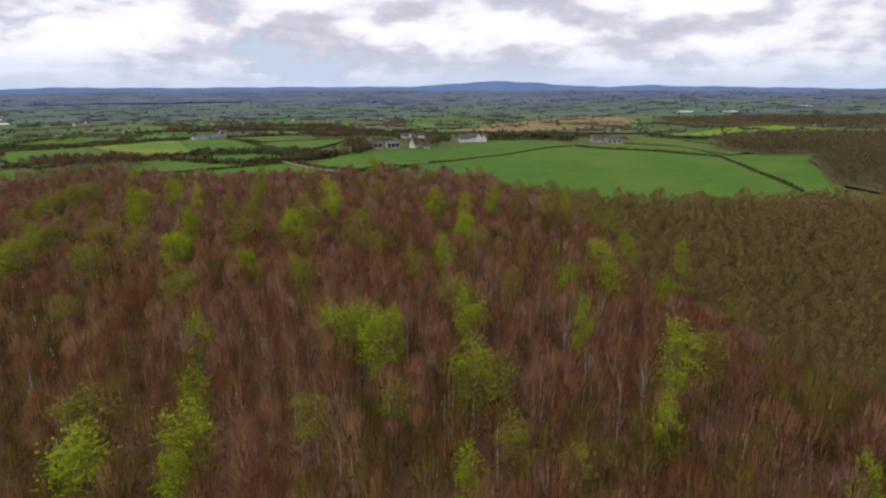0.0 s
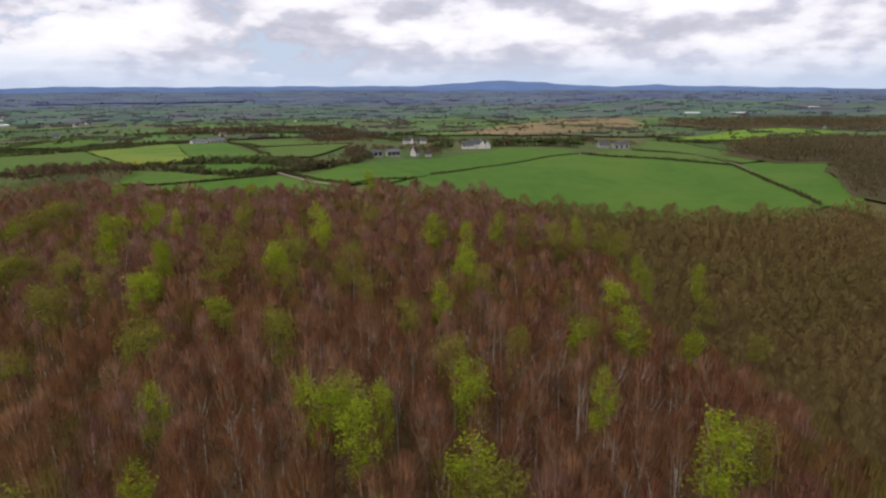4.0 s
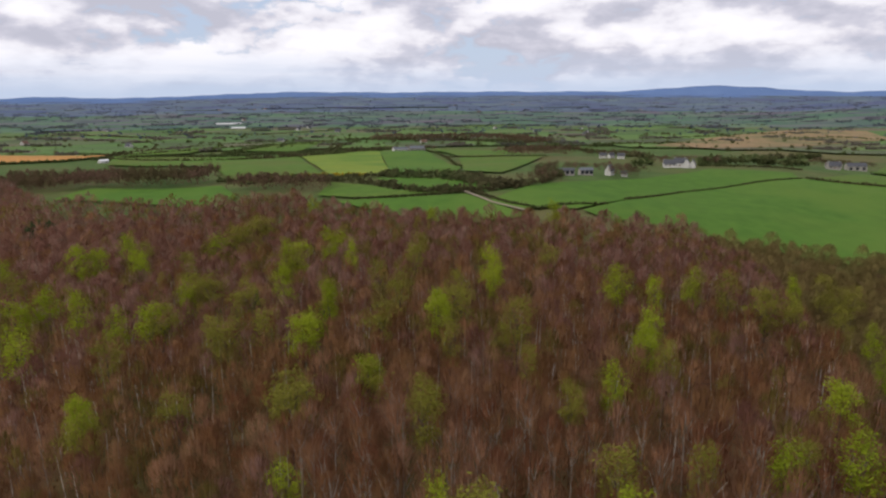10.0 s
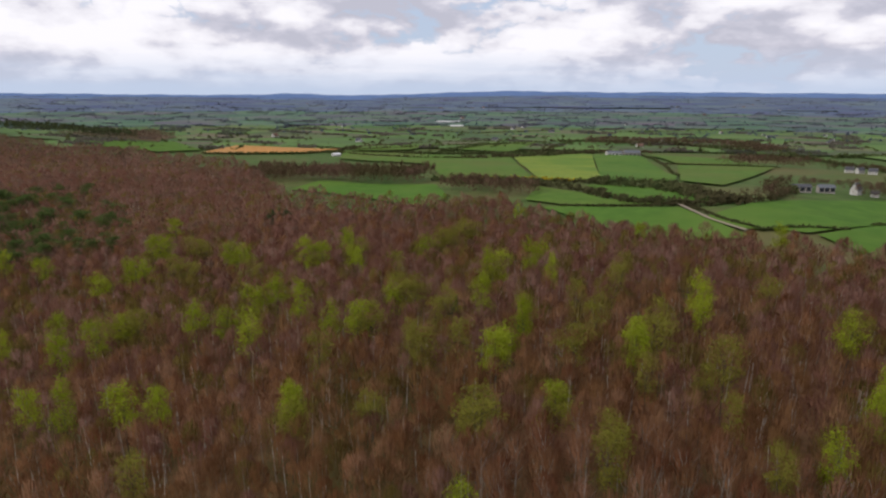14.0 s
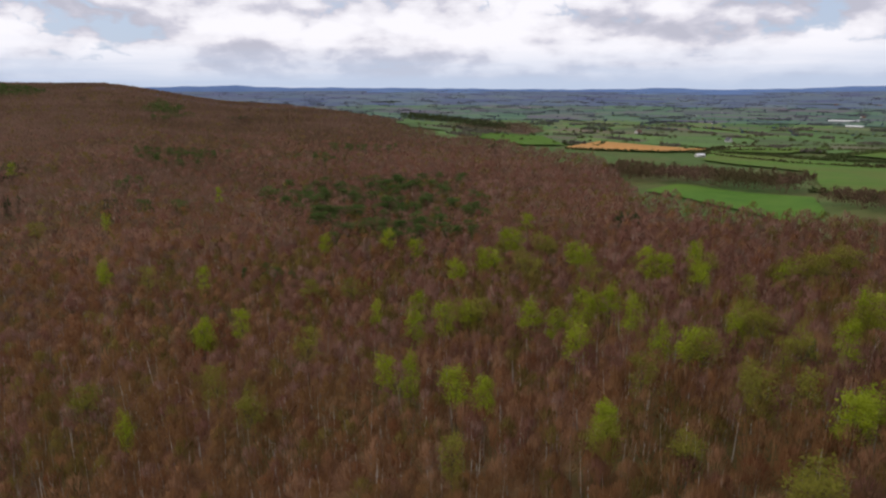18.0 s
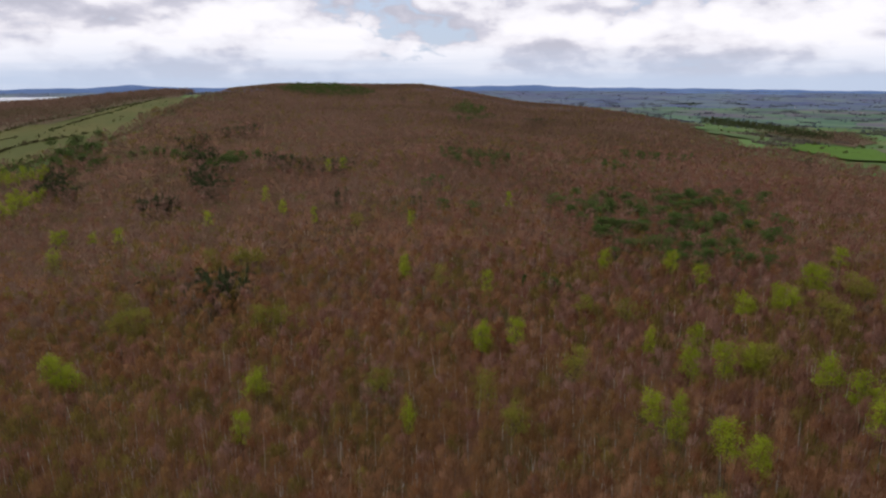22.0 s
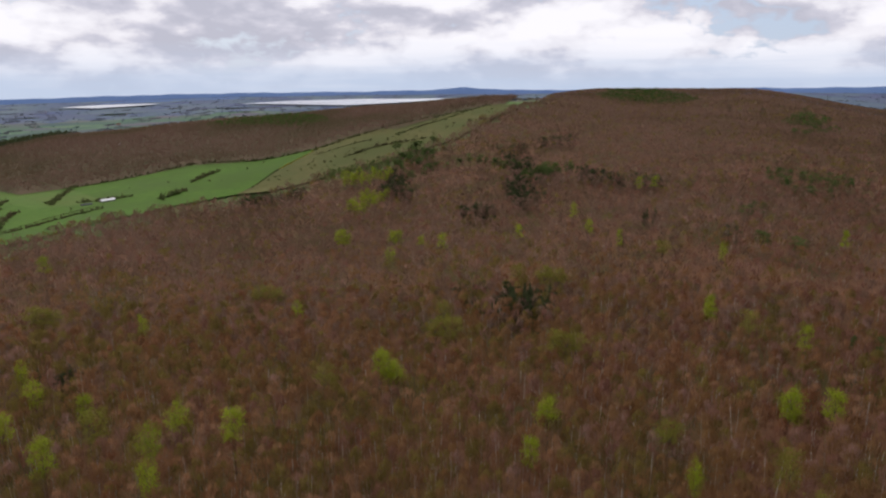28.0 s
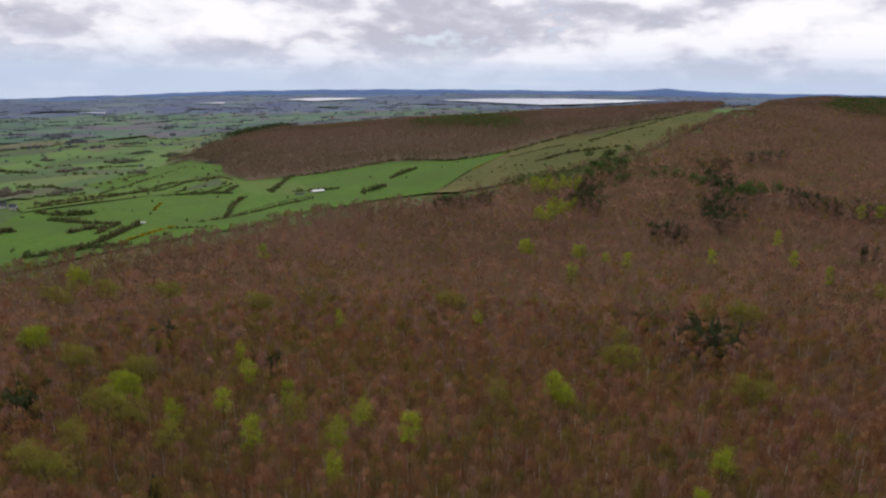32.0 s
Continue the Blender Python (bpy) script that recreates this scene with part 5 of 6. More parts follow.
def wood_block(poly, gap, high, k, thick, mat, name, words, scale=1.0):
    xs, ys = [p[0] for p in poly], [p[1] for p in poly]
    gx, gy = np.meshgrid(np.arange(min(xs), max(xs), gap), np.arange(min(ys), max(ys), gap))
    gx, gy = (gx + rng.uniform(-0.45, 0.45, gx.shape) * gap).ravel(), (gy + rng.uniform(-0.45, 0.45, gy.shape) * gap).ravel()
    ok = inside(poly, gx, gy)
    x, y = gx[ok], gy[ok]
    h = rng.normal(high, high * 0.1, len(x))
    bushy = mat is COPSE
    v, f, own, facing = twig_fan(x, y, ground_z(x, y), h, rng.uniform(0.5, 0.8, len(x)) * gap * scale * (1.2 if bushy else 1.0), 2 * k if bushy else k, thick, 0.42 if bushy else 0.6)
    if mat in (WOOD_FAR, OLIVE_WOOD):
        drape("woodland_floor", poly, WOOD_FLOOR, "brown leaf litter under a bare wood", "ground", 0.3)
        w, g, t, e = twig_fan(x + rng.normal(0, gap / 2, len(x)), y + rng.normal(0, gap / 2, len(x)), ground_z(x, y), 0.58 * h, np.full(len(x), 0.62 * gap), k // 2, thick, 0.12)
        tagged(mesh_object("understorey", w, g, [mat], tone=t, smooth=True, facing=e), "brown brushwood under the far wood", "undergrowth", kind="stuff")
    tagged(mesh_object(name, v, f, [mat], tone=own, smooth=True, facing=facing), words, "wood", kind="stuff")


def belt(line, wide):
    """A long strip of ground round a line."""
    up, down = [], []
    for k, (x, y) in enumerate(line):
        x0, y0 = line[max(0, k - 1)]
        x1, y1 = line[min(len(line) - 1, k + 1)]
        d = math.hypot(x1 - x0, y1 - y0)
        up.append((x - (y1 - y0) / d * wide / 2, y + (x1 - x0) / d * wide / 2))
        down.append((x + (y1 - y0) / d * wide / 2, y - (x1 - x0) / d * wide / 2))
    return up + down[::-1]


wood_block(belt([(-470, 412), (-407, 403), (-324, 405), (-284, 415)], 34), 4.5, 12, 40, 0.25, COPSE, "copse", "dark leafless copse along a field edge")
wood_block(belt([(-245, 386), (-216, 379), (-176, 370)], 20), 4.5, 10, 40, 0.25, COPSE, "copse", "rounded bare thicket between fields")
wood_block(belt([(-140, 690), (-127, 739), (-80, 700)], 40), 7, 11, 24, 0.35, COPSE, "copse", "leafless trees round a hamlet")
wood_block(belt([(-66, 440), (-54, 394), (-62, 375)], 12), 5.0, 9, 26, 0.22, COPSE, "copse", "leafless trees beside a farmyard")
for line, words in (([(-66, 462), (-42, 476), (-12, 480)], "leafless garden trees behind farm sheds"), ([(-4, 556), (18, 564), (44, 558)], "bare trees sheltering a white farmhouse"), ([(-64, 676), (-34, 660), (-14, 648)], "bare trees behind white cottages"),
                    ([(118, 652), (140, 668), (176, 690)], "trees round a grey farmyard"), ([(-320, 812), (-300, 842), (-270, 846)], "hedge trees behind long barns"), ([(-30, 452), (-16, 454), (-4, 470)], "low bare garden trees before a cottage")):
    wood_block(belt(line, 9), 4.5, 7.5, 60, 0.13, COPSE, "garden_trees", words)
wood_block(belt([(-444, 1049), (-243, 1091), (-157, 981)], 40), 7, 14, 26, 0.4, COPSE, "copse", "belt of bare trees along a road")
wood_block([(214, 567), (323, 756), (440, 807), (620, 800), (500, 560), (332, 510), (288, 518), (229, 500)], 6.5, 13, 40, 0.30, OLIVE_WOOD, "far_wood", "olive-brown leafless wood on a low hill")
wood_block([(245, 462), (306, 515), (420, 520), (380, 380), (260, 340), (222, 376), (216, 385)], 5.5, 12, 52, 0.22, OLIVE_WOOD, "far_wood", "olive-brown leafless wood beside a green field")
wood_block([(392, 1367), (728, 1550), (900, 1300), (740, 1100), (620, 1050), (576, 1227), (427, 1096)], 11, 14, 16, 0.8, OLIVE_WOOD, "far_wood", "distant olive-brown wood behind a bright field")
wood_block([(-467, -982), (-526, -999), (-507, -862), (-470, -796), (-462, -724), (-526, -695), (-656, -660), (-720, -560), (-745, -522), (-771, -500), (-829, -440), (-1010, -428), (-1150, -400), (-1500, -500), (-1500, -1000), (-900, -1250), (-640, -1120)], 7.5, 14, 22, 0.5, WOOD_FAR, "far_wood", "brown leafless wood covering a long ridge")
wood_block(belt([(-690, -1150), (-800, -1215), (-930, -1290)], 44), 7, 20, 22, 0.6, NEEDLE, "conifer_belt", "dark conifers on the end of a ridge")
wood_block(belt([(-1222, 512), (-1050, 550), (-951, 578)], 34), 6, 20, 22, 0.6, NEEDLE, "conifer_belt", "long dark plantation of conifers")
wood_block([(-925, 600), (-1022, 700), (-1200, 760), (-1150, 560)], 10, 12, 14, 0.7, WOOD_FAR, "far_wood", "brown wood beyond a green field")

wood_block([(-1320, -278), (-1566, -285), (-1635, -218), (-1335, -83), (-1211, -132), (-1221, -215)], 11, 18, 16, 0.8, PINE, "young_conifers", "green young conifers near the hilltop")
wood_block([(-1035, 47), (-1245, 79), (-1152, 114), (-1004, 88)], 9, 18, 16, 0.6, PINE, "young_conifers", "green young conifers on the hillside")
wood_block([(-651, -312), (-625, -352), (-600, -400), (-562, -381), (-600, -320)], 6.5, 17, 20, 0.45, PINE, "young_conifers", "dull green conifers below the grassy ridge")
wood_block([(-907, -606), (-887, -649), (-918, -749), (-905, -879), (-1082, -921), (-1060, -782)], 9, 17.5, 20, 0.6, PINE, "young_conifers", "green conifers on the wooded ridge")
sx, sy = rng.uniform(-1100, -560, 900), rng.uniform(-520, -330, 900)
pick = inside(FIELDS[-1][2], sx, sy) & (rng.uniform(0, 1, 900) < 0.35 + 0.3 * np.sin(sx / 31 + sy / 17))
ss = rng.uniform(0.8, 2.4, pick.sum())
bushes(np.column_stack([sx[pick], sy[pick], ground_z(sx[pick], sy[pick]) + 1.6 + 0.2 * ss]), ss, "scrub", HEDGE, "low scrub and gorse on the grassy ridge", "scrub")
for outline in (FIELDS[20][2], FIELDS[21][2], FIELDS[22][2], FIELDS[19][2]):
    xs, ys = [q[0] for q in outline], [q[1] for q in outline]
    sx, sy = rng.uniform(min(xs), max(xs), 90), rng.uniform(min(ys), max(ys), 90)
    pick = inside(outline, sx, sy) & (rng.uniform(0, 1, 90) < 0.7)
    ss = rng.uniform(0.8, 2.6, pick.sum())
    bushes(np.column_stack([sx[pick], sy[pick], ground_z(sx[pick], sy[pick]) + 1.5 + 0.25 * ss]), ss, "field_bushes", HEDGE, "scattered dark bushes in the pasture", "bushes")


# ---------------------------------------------------------------- buildings
def surface(name, a, b, rough=0.8, scale=1.5, metal=0.0):
    m = material(name, [a, b], scale, rough=rough, bump=0.1)
    m.node_tree.nodes["Principled BSDF"].inputs["Metallic"].default_value = metal
    return m


WHITE = surface("white_render", (0.414, 0.405, 0.378), (0.540, 0.522, 0.495))
STONE = surface("grey_stone", (0.22, 0.20, 0.18), (0.34, 0.32, 0.29))
SLATE = surface("slate_roof", (0.055, 0.058, 0.066), (0.10, 0.10, 0.11), 0.6)
SHEET = surface("sheet_roof", (0.085, 0.092, 0.105), (0.14, 0.15, 0.165), 0.5)
PALE = surface("pale_sheet_roof", (0.62, 0.62, 0.62), (0.78, 0.78, 0.77), 0.5)
TILE = surface("brown_tile_roof", (0.12, 0.075, 0.055), (0.19, 0.12, 0.09))
DARK = surface("dark_opening", (0.02, 0.022, 0.026), (0.035, 0.038, 0.045), 0.2)
WOOD = surface("painted_door", (0.10, 0.05, 0.035), (0.15, 0.08, 0.05))


def solid(name, verts, faces, mat, parent, label=""):
    me = bpy.data.meshes.new(name)
    me.from_pydata(verts, [], faces)
    me.materials.append(mat)
    ob = new(name, me)
    ob.parent = parent
    if label:
        tagged(ob, label)
    return ob


def block(name, x0, x1, y0, y1, z0, z1, mat, parent, label=""):
    v = [(x, y, z) for z in (z0, z1) for x, y in ((x0, y0), (x1, y0), (x1, y1), (x0, y1))]
    return solid(name, v, [(3, 2, 1, 0), (4, 5, 6, 7), (0, 1, 5, 4), (1, 2, 6, 5), (2, 3, 7, 6), (3, 0, 4, 7)], mat, parent, label)


def wing(parent, x, y, turn, long, wide, eaves, ridge, walls, roof, openings=3, chimneys=0, big_door=False):
    """One gabled range of a building: walls, overhanging roof slabs, openings in both long sides, chimneys."""
    c, s = math.cos(turn), math.sin(turn)

    def at(p):
        return [(x + c * a - s * b, y + s * a + c * b, z) for a, b, z in p]
    l, w = long / 2, wide / 2
    if not big_door:
        eaves, ridge = 0.8 * eaves, 1.06 * ridge
    v = at([(-l, -w, -2), (l, -w, -2), (l, w, -2), (-l, w, -2), (-l, -w, eaves), (l, -w, eaves), (l, w, eaves), (-l, w, eaves), (-l, 0, ridge), (l, 0, ridge)])
    solid("wall", v, [(0, 1, 5, 4), (2, 3, 7, 6), (1, 2, 6, 9, 5), (3, 0, 4, 8, 7), (3, 2, 1, 0)], walls, parent)
    drop = 0.45 * (ridge - eaves) / w
    for side in (-1, 1):
        o = [(-l - 0.4, side * (w + 0.45), eaves - drop + 0.06), (l + 0.4, side * (w + 0.45), eaves - drop + 0.06), (l + 0.4, 0, ridge + 0.06), (-l - 0.4, 0, ridge + 0.06)]
        u = [(a, b, z + 0.22) for a, b, z in o]
        solid("roof", at(o + u), [(3, 2, 1, 0), (4, 5, 6, 7), (0, 1, 5, 4), (1, 2, 6, 5), (2, 3, 7, 6), (3, 0, 4, 7)], roof, parent)
        for k in range(openings):
            a = -l + (k + 0.5) * long / openings
            door = big_door or (k == openings // 2)
            z0, z1, half = (0.0, min(eaves - 0.3, 3.2 if big_door else 2.1), 1.6 if big_door else 0.5) if door else (0.9, 2.2, 0.6)
            pieces = [("door" if door else "window", z0, z1)]
            if eaves > 4.4 and not big_door:
                pieces.append(("window", 3.3, 4.5))
            for name, q0, q1 in pieces:
                b0, b1 = side * (w - 0.1), side * (w + 0.07)
                p = at([(a - half, b0, q0), (a + half, b0, q0), (a + half, b1, q0), (a - half, b1, q0), (a - half, b0, q1), (a + half, b0, q1), (a + half, b1, q1), (a - half, b1, q1)])
                solid(name, p, [(3, 2, 1, 0), (4, 5, 6, 7), (0, 1, 5, 4), (1, 2, 6, 5), (2, 3, 7, 6), (3, 0, 4, 7)], WOOD if name == "door" and not big_door else DARK, parent)
    for k in range(chimneys):
        a = (-l + 0.6) if k == 0 else (l - 0.6)
        p = at([(a - 0.5, -0.4, ridge - 1), (a + 0.5, -0.4, ridge - 1), (a + 0.5, 0.4, ridge - 1), (a - 0.5, 0.4, ridge - 1), (a - 0.5, -0.4, ridge + 1.1), (a + 0.5, -0.4, ridge + 1.1), (a + 0.5, 0.4, ridge + 1.1), (a - 0.5, 0.4, ridge + 1.1)])
        solid("chimney", p, [(4, 5, 6, 7), (0, 1, 5, 4), (1, 2, 6, 5), (2, 3, 7, 6), (3, 0, 4, 7)], STONE, parent)


def building(name, x, y, label, category, wings, group="", size=0.68):
    e = new(name)
    e.scale = (size, size, size)
    e.location = (x, y, float(ground_z(np.array([x]), np.array([y]))[0]) + 0.9)
    for w in wings:
        wing(e, *w)
    tagged(e, label, category, group)
    return e


building("barn", -295, 819, "long grey-roofed farm sheds behind a hedge", "barn", [(-13, -9, 0.65, 26, 16, 5, 8, WHITE, SHEET, 4, 0, True), (12, 8, 0.65, 28, 18, 5.5, 9, STONE, SHEET, 4, 0, True)])
building("farmhouse", 16, 541, "large white farmhouse with several dark slate gables", "farmhouse", [(-10, -1, 0.2, 12, 6.5, 3.2, 6.2, WHITE, SLATE, 3, 1), (0, 1, 0.1, 11, 7, 4.8, 8, WHITE, SLATE, 3, 2), (7, -2, 1.5, 9, 6, 4.8, 7.8, WHITE, SLATE, 2, 0), (13, 0, 1.45, 9, 6, 3.4, 6.6, WHITE, SLATE, 2, 1)])
building("cottage", -27, 466, "white gabled cottage with a slate roof", "house", [(0, 0, 1.2, 8, 6, 4.0, 7.6, WHITE, SLATE, 2, 1)])
building("garage", -18, 464, "small white outbuilding with a slate roof", "outbuilding", [(0, 0, 0.2, 5.5, 3.5, 2.2, 3.6, WHITE, SLATE, 1, 0)])
building("barn", -52, 448, "low grey farm shed with a sheet roof", "barn", [(0, 0, 0.5, 14, 8, 3.2, 5, STONE, SLATE, 3, 0, True)])
building("barn", -41, 458, "grey farm shed beside trees", "barn", [(0, 0, 0.4, 12, 8, 3.4, 5.4, STONE, SHEET, 3, 0, True)])
building("farmhouse", 135, 640, "grey stone farmhouse with a slate roof", "farmhouse", [(0, 0, 0.3, 14, 7, 4.4, 7.5, STONE, SLATE, 3, 2)])
building("barn", 156, 662, "grey stone barn with a dark roof", "barn", [(0, 0, 0.2, 22, 10, 4.5, 8, STONE, SLATE, 3, 0, True)])
building("barn", 146, 690, "open farm shed behind a stone barn", "barn", [(0, 0, 0.2, 18, 9, 4, 6, STONE, SHEET, 3, 0, True)])
building("shed", -576, 620, "small white shed beside dark bushes", "shed", [(0, 0, 1.5, 16, 7, 2.6, 4, WHITE, PALE, 2, 0)])
building("barn", -461, -578, "long low barn with a pale sheet roof", "barn", [(0, 0, 3.0, 22, 9, 3.2, 5, STONE, PALE, 4, 0, True)])
building("shed", -436, -577, "low dark stone shed beside a pale barn", "shed", [(0, 0, 3.0, 16, 5, 2.0, 3.2, STONE, SLATE, 3, 0)])
building("trailer", -240, -537, "small white livestock trailer by a hedge", "trailer", [(0, 0, 2.6, 7, 2.6, 2.3, 2.7, WHITE, PALE, 2, 0)])
for x, y, turn, long, wide in ((610, 1802, 0.1, 52, 26), (718, 1785, 0.2, 60, 28), (-1100, 1595, 0.5, 95, 32), (-948, 1417, 0.4, 46, 24), (1027, 2016, 0.3, 60, 30)):
    building("warehouse", x, y, "long pale industrial shed on the plain", "warehouse", [(0, 0, turn, long, wide, 6, 8, WHITE, PALE, 5, 0, True)], "industrial sheds on the plain")
for x, y, turn in ((-47, 660, 0.3), (-39, 650, 0.9), (-30, 641, 0.2), (-300, 1528, 0.4), (-270, 1516, 0.9), (-246, 1505, 0.2), (-140, 1078, 0.5), (-118, 1062, 1.2), (-136, 1336, 0.4), (-491, 1901, 0.1), (-361, 1176, 0.7),
                   (-194, -759, 2.8), (-198, -738, 2.2), (-496, -1352, 2.7), (-512, -1354, 2.5), (-527, -1356, 2.9), (-451, -1008, 2.0), (-1020, -1888, 2.4), (-1040, -1866, 2.7), (-1061, -1845, 2.3)):
    building("cottage", x, y, "small white house with a slate roof among fields", "house", [(0, 0, turn, 12, 6.5, 4.2, 7.2, WHITE, SLATE, 3, 2)], "white houses scattered on the plain", 0.5 if y > 600 and y < 700 else 0.62)
for k in range(96):
    head = rng.uniform(-32, 68) if k < 70 else rng.uniform(138, 168)
    r = rng.uniform(1000, 3600)
    x, y = MID[0] - r * math.sin(radians(head)), MID[1] + r * math.cos(radians(head))
    big = rng.uniform(1.0, 1.7)
    if r > float(wood_edge(head)) + 120:
        building("cottage", x, y, "small white house with a slate roof among fields", "house", [(0, 0, rng.uniform(0, 3), 12 * big, 6.5 * big, 4.2 * big, 7.2 * big, WHITE, SLATE if k % 3 else TILE, 3, 2)], "white houses scattered on the plain")


# ---------------------------------------------------------------- single trees
def limb(verts, faces, a, b, r0, r1, sides=5):
    """A tapered round limb from a to b, appended to the lists."""
    a, b = Vector(a), Vector(b)
    axis = (b - a).normalized()
    u = axis.orthogonal().normalized()
    w = axis.cross(u)
    n = len(verts)
    for p, r in ((a, r0), (b, r1)):
        verts += [tuple(p + (u * math.cos(2 * math.pi * k / sides) + w * math.sin(2 * math.pi * k / sides)) * r) for k in range(sides)]
    faces += [(n + k, n + (k + 1) % sides, n + sides + (k + 1) % sides, n + sides + k) for k in range(sides)]


def skeleton_of(h, wide, seed, limbs=9, thick=0.17):
    """Trunk and rising limbs."""
    r = random.Random(seed)
    v, f = [], []
    x = y = 0.0
    z = -0.5
    for k in range(4):
        nx, ny, nz = x + r.uniform(-0.18, 0.18), y + r.uniform(-0.18, 0.18), h * (0.22, 0.45, 0.68, 0.92)[k]
        limb(v, f, (x, y, z), (nx, ny, nz), thick * (1, 0.8, 0.58, 0.34)[k], thick * (0.8, 0.58, 0.34, 0.1)[k])
        x, y, z = nx, ny, nz
    tips = []
    for k in range(limbs):
        t = r.uniform(0, 6.28)
        z0 = h * r.uniform(0.35, 0.75)
        out = wide * r.uniform(0.4, 0.85)
        tip = (out * math.cos(t), out * math.sin(t), min(h * 0.95, z0 + h * r.uniform(0.14, 0.3)))
        limb(v, f, (0, 0, z0), tip, thick * 0.34, thick * 0.08, 4)
        tips.append(tip)
    return v, f, tips


def tree(name, label, category, group, crown_v, crown_f, crown_mat, trunk, bark):
    e = new(name)
    t = solid("trunk", trunk[0], trunk[1], bark, e)
    c = mesh_object("crown", crown_v, crown_f, [crown_mat], parent=e)
    tagged(e, label, category, group)
    return e


def leafy_crown(h, wide, low, seed, leaves=1300, size=0.26):
    """Layered sprays of small leaf clumps round an uneven crown."""
    g = np.random.default_rng(seed)
    sprays = 34
    t, q = g.uniform(0, 2 * np.pi, sprays), np.sqrt(g.uniform(0.02, 1, sprays))
    zc = low + (h - low) * g.uniform(0.05, 0.95, sprays)
    env = np.sqrt(np.clip(1 - ((zc - (low + (h - low) * 0.42)) / ((h - low) * 0.62)) ** 2, 0.04, 1))
    cx, cy = wide * q * env * np.cos(t), wide * q * env * np.sin(t)
    k = g.integers(0, sprays, leaves)
    sx = g.normal(0, 1, (leaves, 3)) * np.array([0.26 * wide, 0.26 * wide, 0.055 * (h - low)])
    c = np.stack([cx[k], cy[k], zc[k]], -1) + sx
    c[:, 2] -= 0.10 * np.hypot(sx[:, 0], sx[:, 1])
    tri = g.normal(0, 1, (leaves, 3, 3)) * size * np.array([1, 1, 0.42])
    v = (c[:, None] + tri).reshape(-1, 3)
    return v, np.arange(len(v)).reshape(-1, 3)


def spruce_crown(h, wide, seed):
    g = np.random.default_rng(seed)
    v = []
    for z in np.linspace(0.2, 0.97, 24):
        reach = wide * (1 - z) ** 0.85 + 0.12
        for a in np.linspace(0, 2 * np.pi, 12)[:-1] + g.uniform(0, 1):
            a += g.uniform(-0.3, 0.3)
            out, half = reach * g.uniform(0.75, 1.15), 0.24 + 0.16 * reach
            c, s = math.cos(a), math.sin(a)
            zz = z * h + g.uniform(-0.2, 0.2)
            v += [(-s * half * 0.4, c * half * 0.4, zz + 0.35), (c * out * 0.6 - s * half, s * out * 0.6 + c * half, zz), (c * out, s * out, zz - 0.28 * out),
                  (s * half * 0.4, -c * half * 0.4, zz + 0.35), (c * out, s * out, zz - 0.28 * out), (c * out * 0.6 + s * half, s * out * 0.6 - c * half, zz)]
    return np.array(v), np.arange(len(v)).reshape(-1, 3)


def bare_tree(seed):
    """A slender tree with a rounded crown of fine upswept twigs."""
    e = new("bare_tree")
    trunk = skeleton_of(14.6, 2.3, 90 + seed, 11, 0.13)
    solid("trunk", trunk[0], trunk[1], BARK, e)
    one = np.zeros(1)
    v, f, own, facing = twig_fan(one, one, one, np.full(1, 14.2 + 0.25 * seed), np.full(1, 2.5 + 0.14 * seed), 330, 0.052, 0.56)
    mesh_object("crown", v, f, [TWIG_ONE], parent=e, smooth=True, tone=own, facing=facing)
    return tagged(e, "slender leafless tree with pale trunk and brown twigs", "tree", "bare trees nearest below")


DIM_BARK = material("brown_bark", [(0.07, 0.05, 0.04), (0.13, 0.10, 0.08)], 1.5, bump=0.3)
TWIG_ONE = material("single_tree_twigs", [(0.160, 0.068, 0.035), (0.223, 0.097, 0.051), (0.230, 0.121, 0.057), (0.290, 0.146, 0.081), (0.348, 0.195, 0.129)], 0.35, island=0.16, obj=0.62, thin=0.5)
OLIVE_LEAF = material("opening_leaves", [(0.125, 0.118, 0.018), (0.185, 0.172, 0.028), (0.25, 0.235, 0.040)], 0.5, island=0.55, obj=0.3, rough=0.7, thin=0.35)

KINDS = {
    "fresh": [tree("leafy_tree", "young tree in fresh bright green leaf", "tree", "fresh green trees in the wood", *leafy_crown(17.5, 3.0, low, 10 + k, 2400, 0.20), LEAF, skeleton_of(16.5, 2.4, 20 + k)[:2], DIM_BARK) for k, low in enumerate((7, 8, 9, 7.5, 8.5))],
    "olive": [tree("budding_tree", "half-leafed olive tree among bare trees", "tree", "olive trees opening into leaf", *leafy_crown(16, 3.2, 7 + k, 40 + k, 2300, 0.18), OLIVE_LEAF, skeleton_of(14.5, 3.0, 50 + k, 14)[:2], DIM_BARK) for k in range(3)],
    "spruce": [tree("spruce", "dark narrow spruce in the bare wood", "conifer", "dark spruces in the wood", *spruce_crown(14.5 + 1.2 * k, 2.7, 60 + k), NEEDLE, skeleton_of(15, 0.6, 65 + k, 3)[:2], DIM_BARK) for k in range(3)],
    "pine": [tree("pine", "dull green pine with a rounded crown", "conifer", "green pines in the wood", *leafy_crown(17.5, 3.6, 9, 70 + k, 1700, 0.27), PINE, skeleton_of(16.5, 2.4, 75 + k)[:2], DIM_BARK) for k in range(3)],
    "bare": [bare_tree(k) for k in range(6)],
}


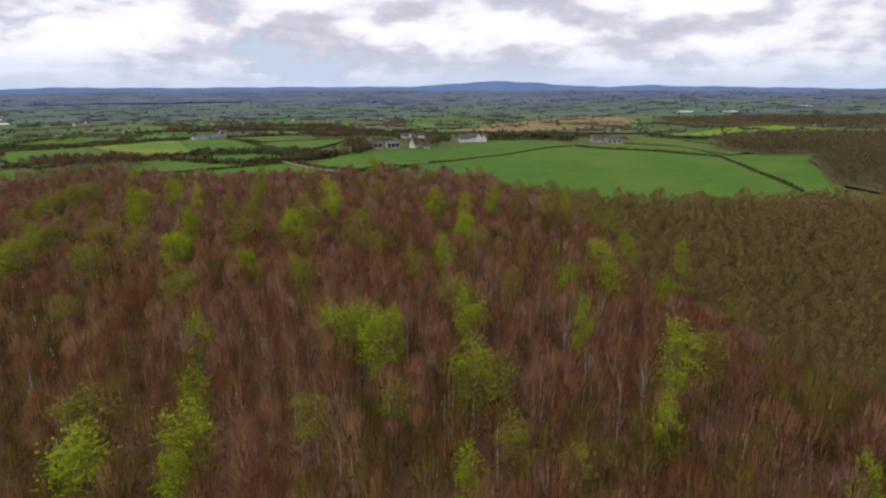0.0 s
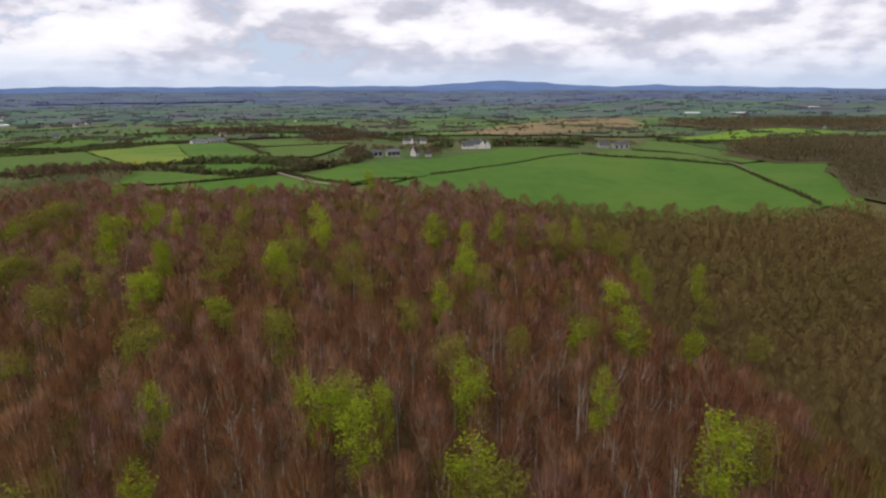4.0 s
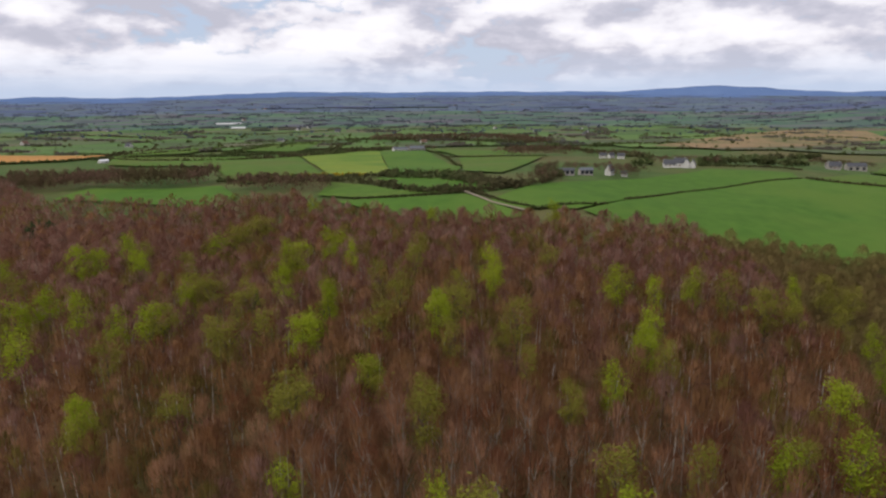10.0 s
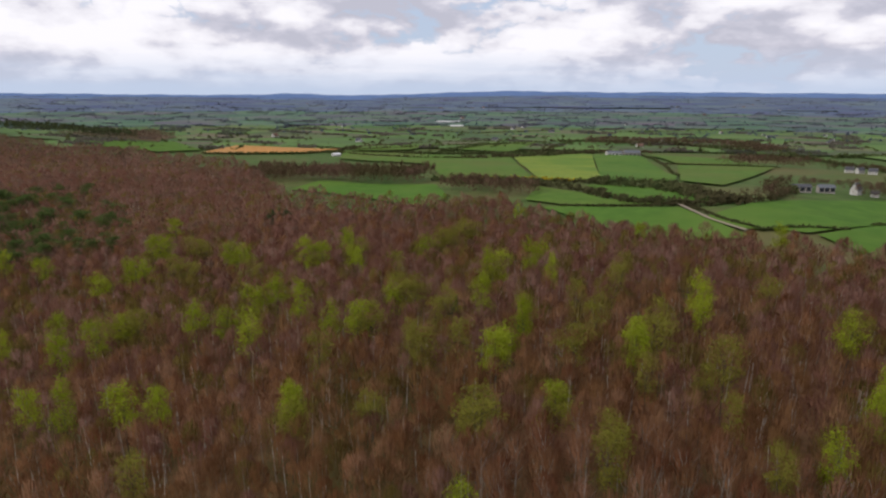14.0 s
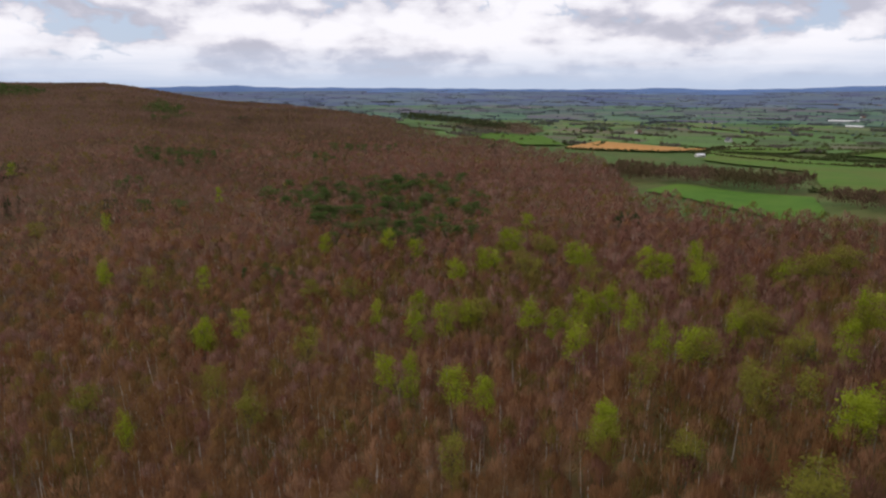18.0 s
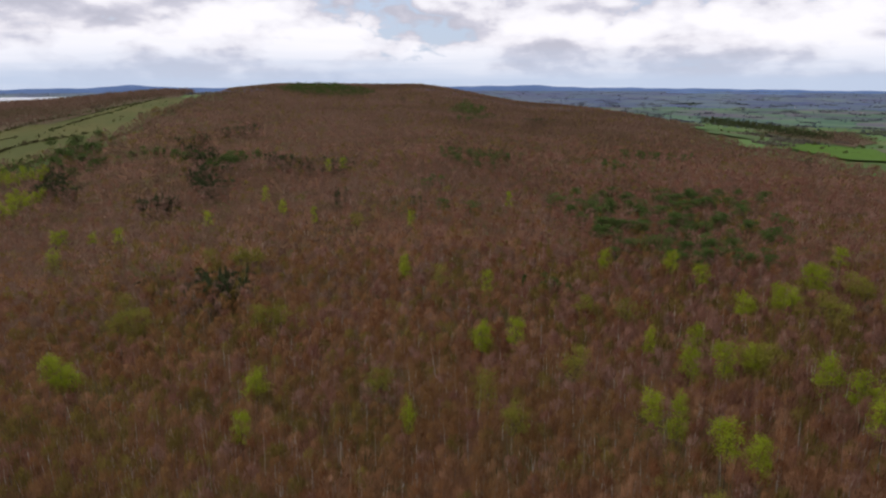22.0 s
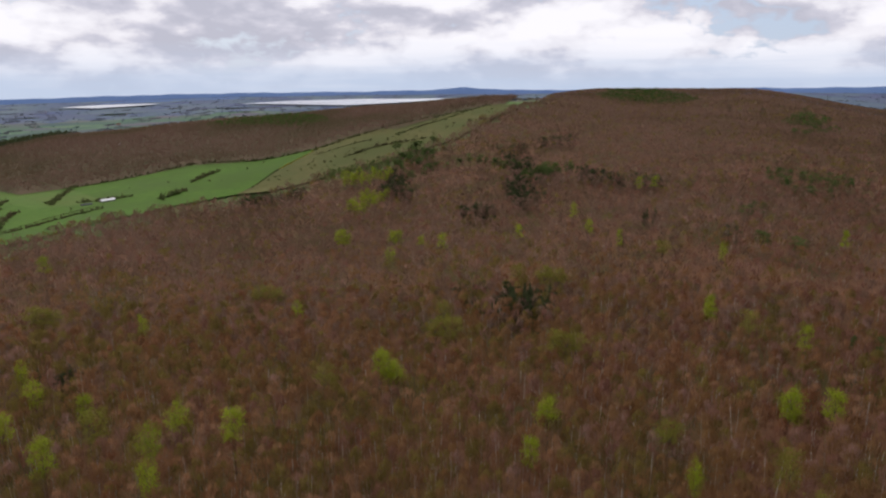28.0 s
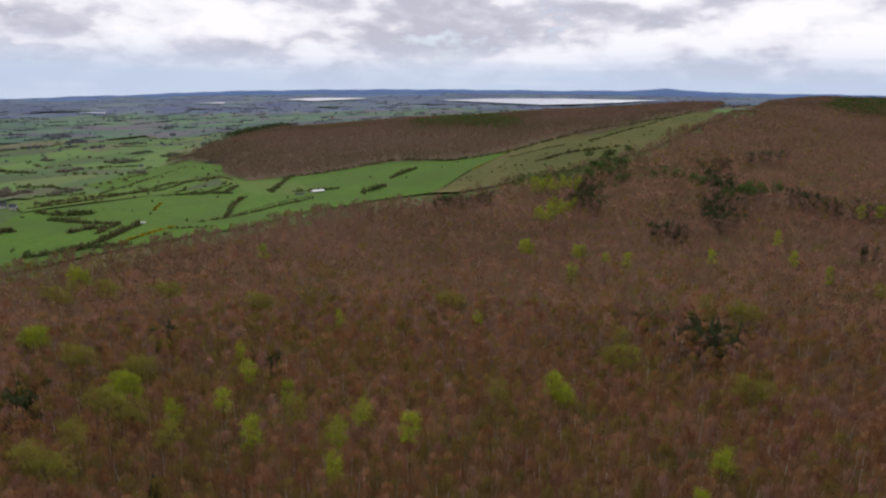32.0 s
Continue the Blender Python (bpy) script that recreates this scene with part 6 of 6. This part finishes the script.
def plant(kind, places, nominal, tall=(0.9, 1.1)):
    r = random.Random(len(kind) * 7)
    first = KINDS[kind]
    used = set()
    for n, place in enumerate(places):
        x, y = place[:2]
        wide = place[2] / nominal if len(place) > 2 else r.uniform(0.85, 1.2)
        z = float(ground_z(np.array([x]), np.array([y]))[0])
        high = r.uniform(*tall)
        if kind in ("fresh", "olive") and math.hypot(x - MID[0], y - MID[1]) > 130:
            wide, high = 0.88 * wide, 1.12 * high
        m = pose(x, y, z, 0, 0, r.uniform(0, 360)) @ Matrix.Diagonal((wide, wide, high, 1))
        k = r.randrange(len(first))
        if k in used:
            copy_thing(first[k], m)
        else:
            used.add(k)
            WAITING.append((first[k], m))


def with_company(places, gap, each):
    """Adds smaller neighbours to the trees that stand far off, so that they close up into stands."""
    r = random.Random(3)
    more = []
    for x, y, w in places:
        if math.hypot(x - MID[0], y - MID[1]) > 220:
            for k in range(each):
                t = r.uniform(0, 6.28)
                more.append((x + gap * w * math.cos(t), y + gap * w * math.sin(t), w * r.uniform(0.7, 1.0)))
    return list(places) + more


WAITING = []
plant("fresh", FRESH, 3.5, (0.94, 1.10))
plant("olive", OLIVE, 3.3, (0.98, 1.12))
plant("spruce", SPRUCE, 2.3, (0.74, 0.94))
plant("pine", with_company(PINES, 4.5, 1), 4.0, (0.82, 0.96))
plant("bare", SINGLE, 2.7, (0.94, 1.06))
for ob, m in WAITING:
    ob.matrix_basis = m

# ---------------------------------------------------------------- young conifers filling the dark stands
fill = random.Random(11)
clumps, sizes = [], []
for x, y, w in SPRUCE:
    if math.hypot(x - MID[0], y - MID[1]) > 220:
        for k in range(7):
            t, d = fill.uniform(0, 6.28), w * fill.uniform(0.4, 2.4)
            clumps.append((x + d * math.cos(t), y + d * math.sin(t), fill.uniform(6.5, 12.0)))
            sizes.append(0.62 * w * fill.uniform(0.7, 1.1))
clumps = np.array(clumps)
clumps[:, 2] += ground_z(clumps[:, 0], clumps[:, 1])
bushes(clumps, np.array(sizes), "young_conifers", NEEDLE, "young dark conifers between the taller spruces", "conifers", fine=26)
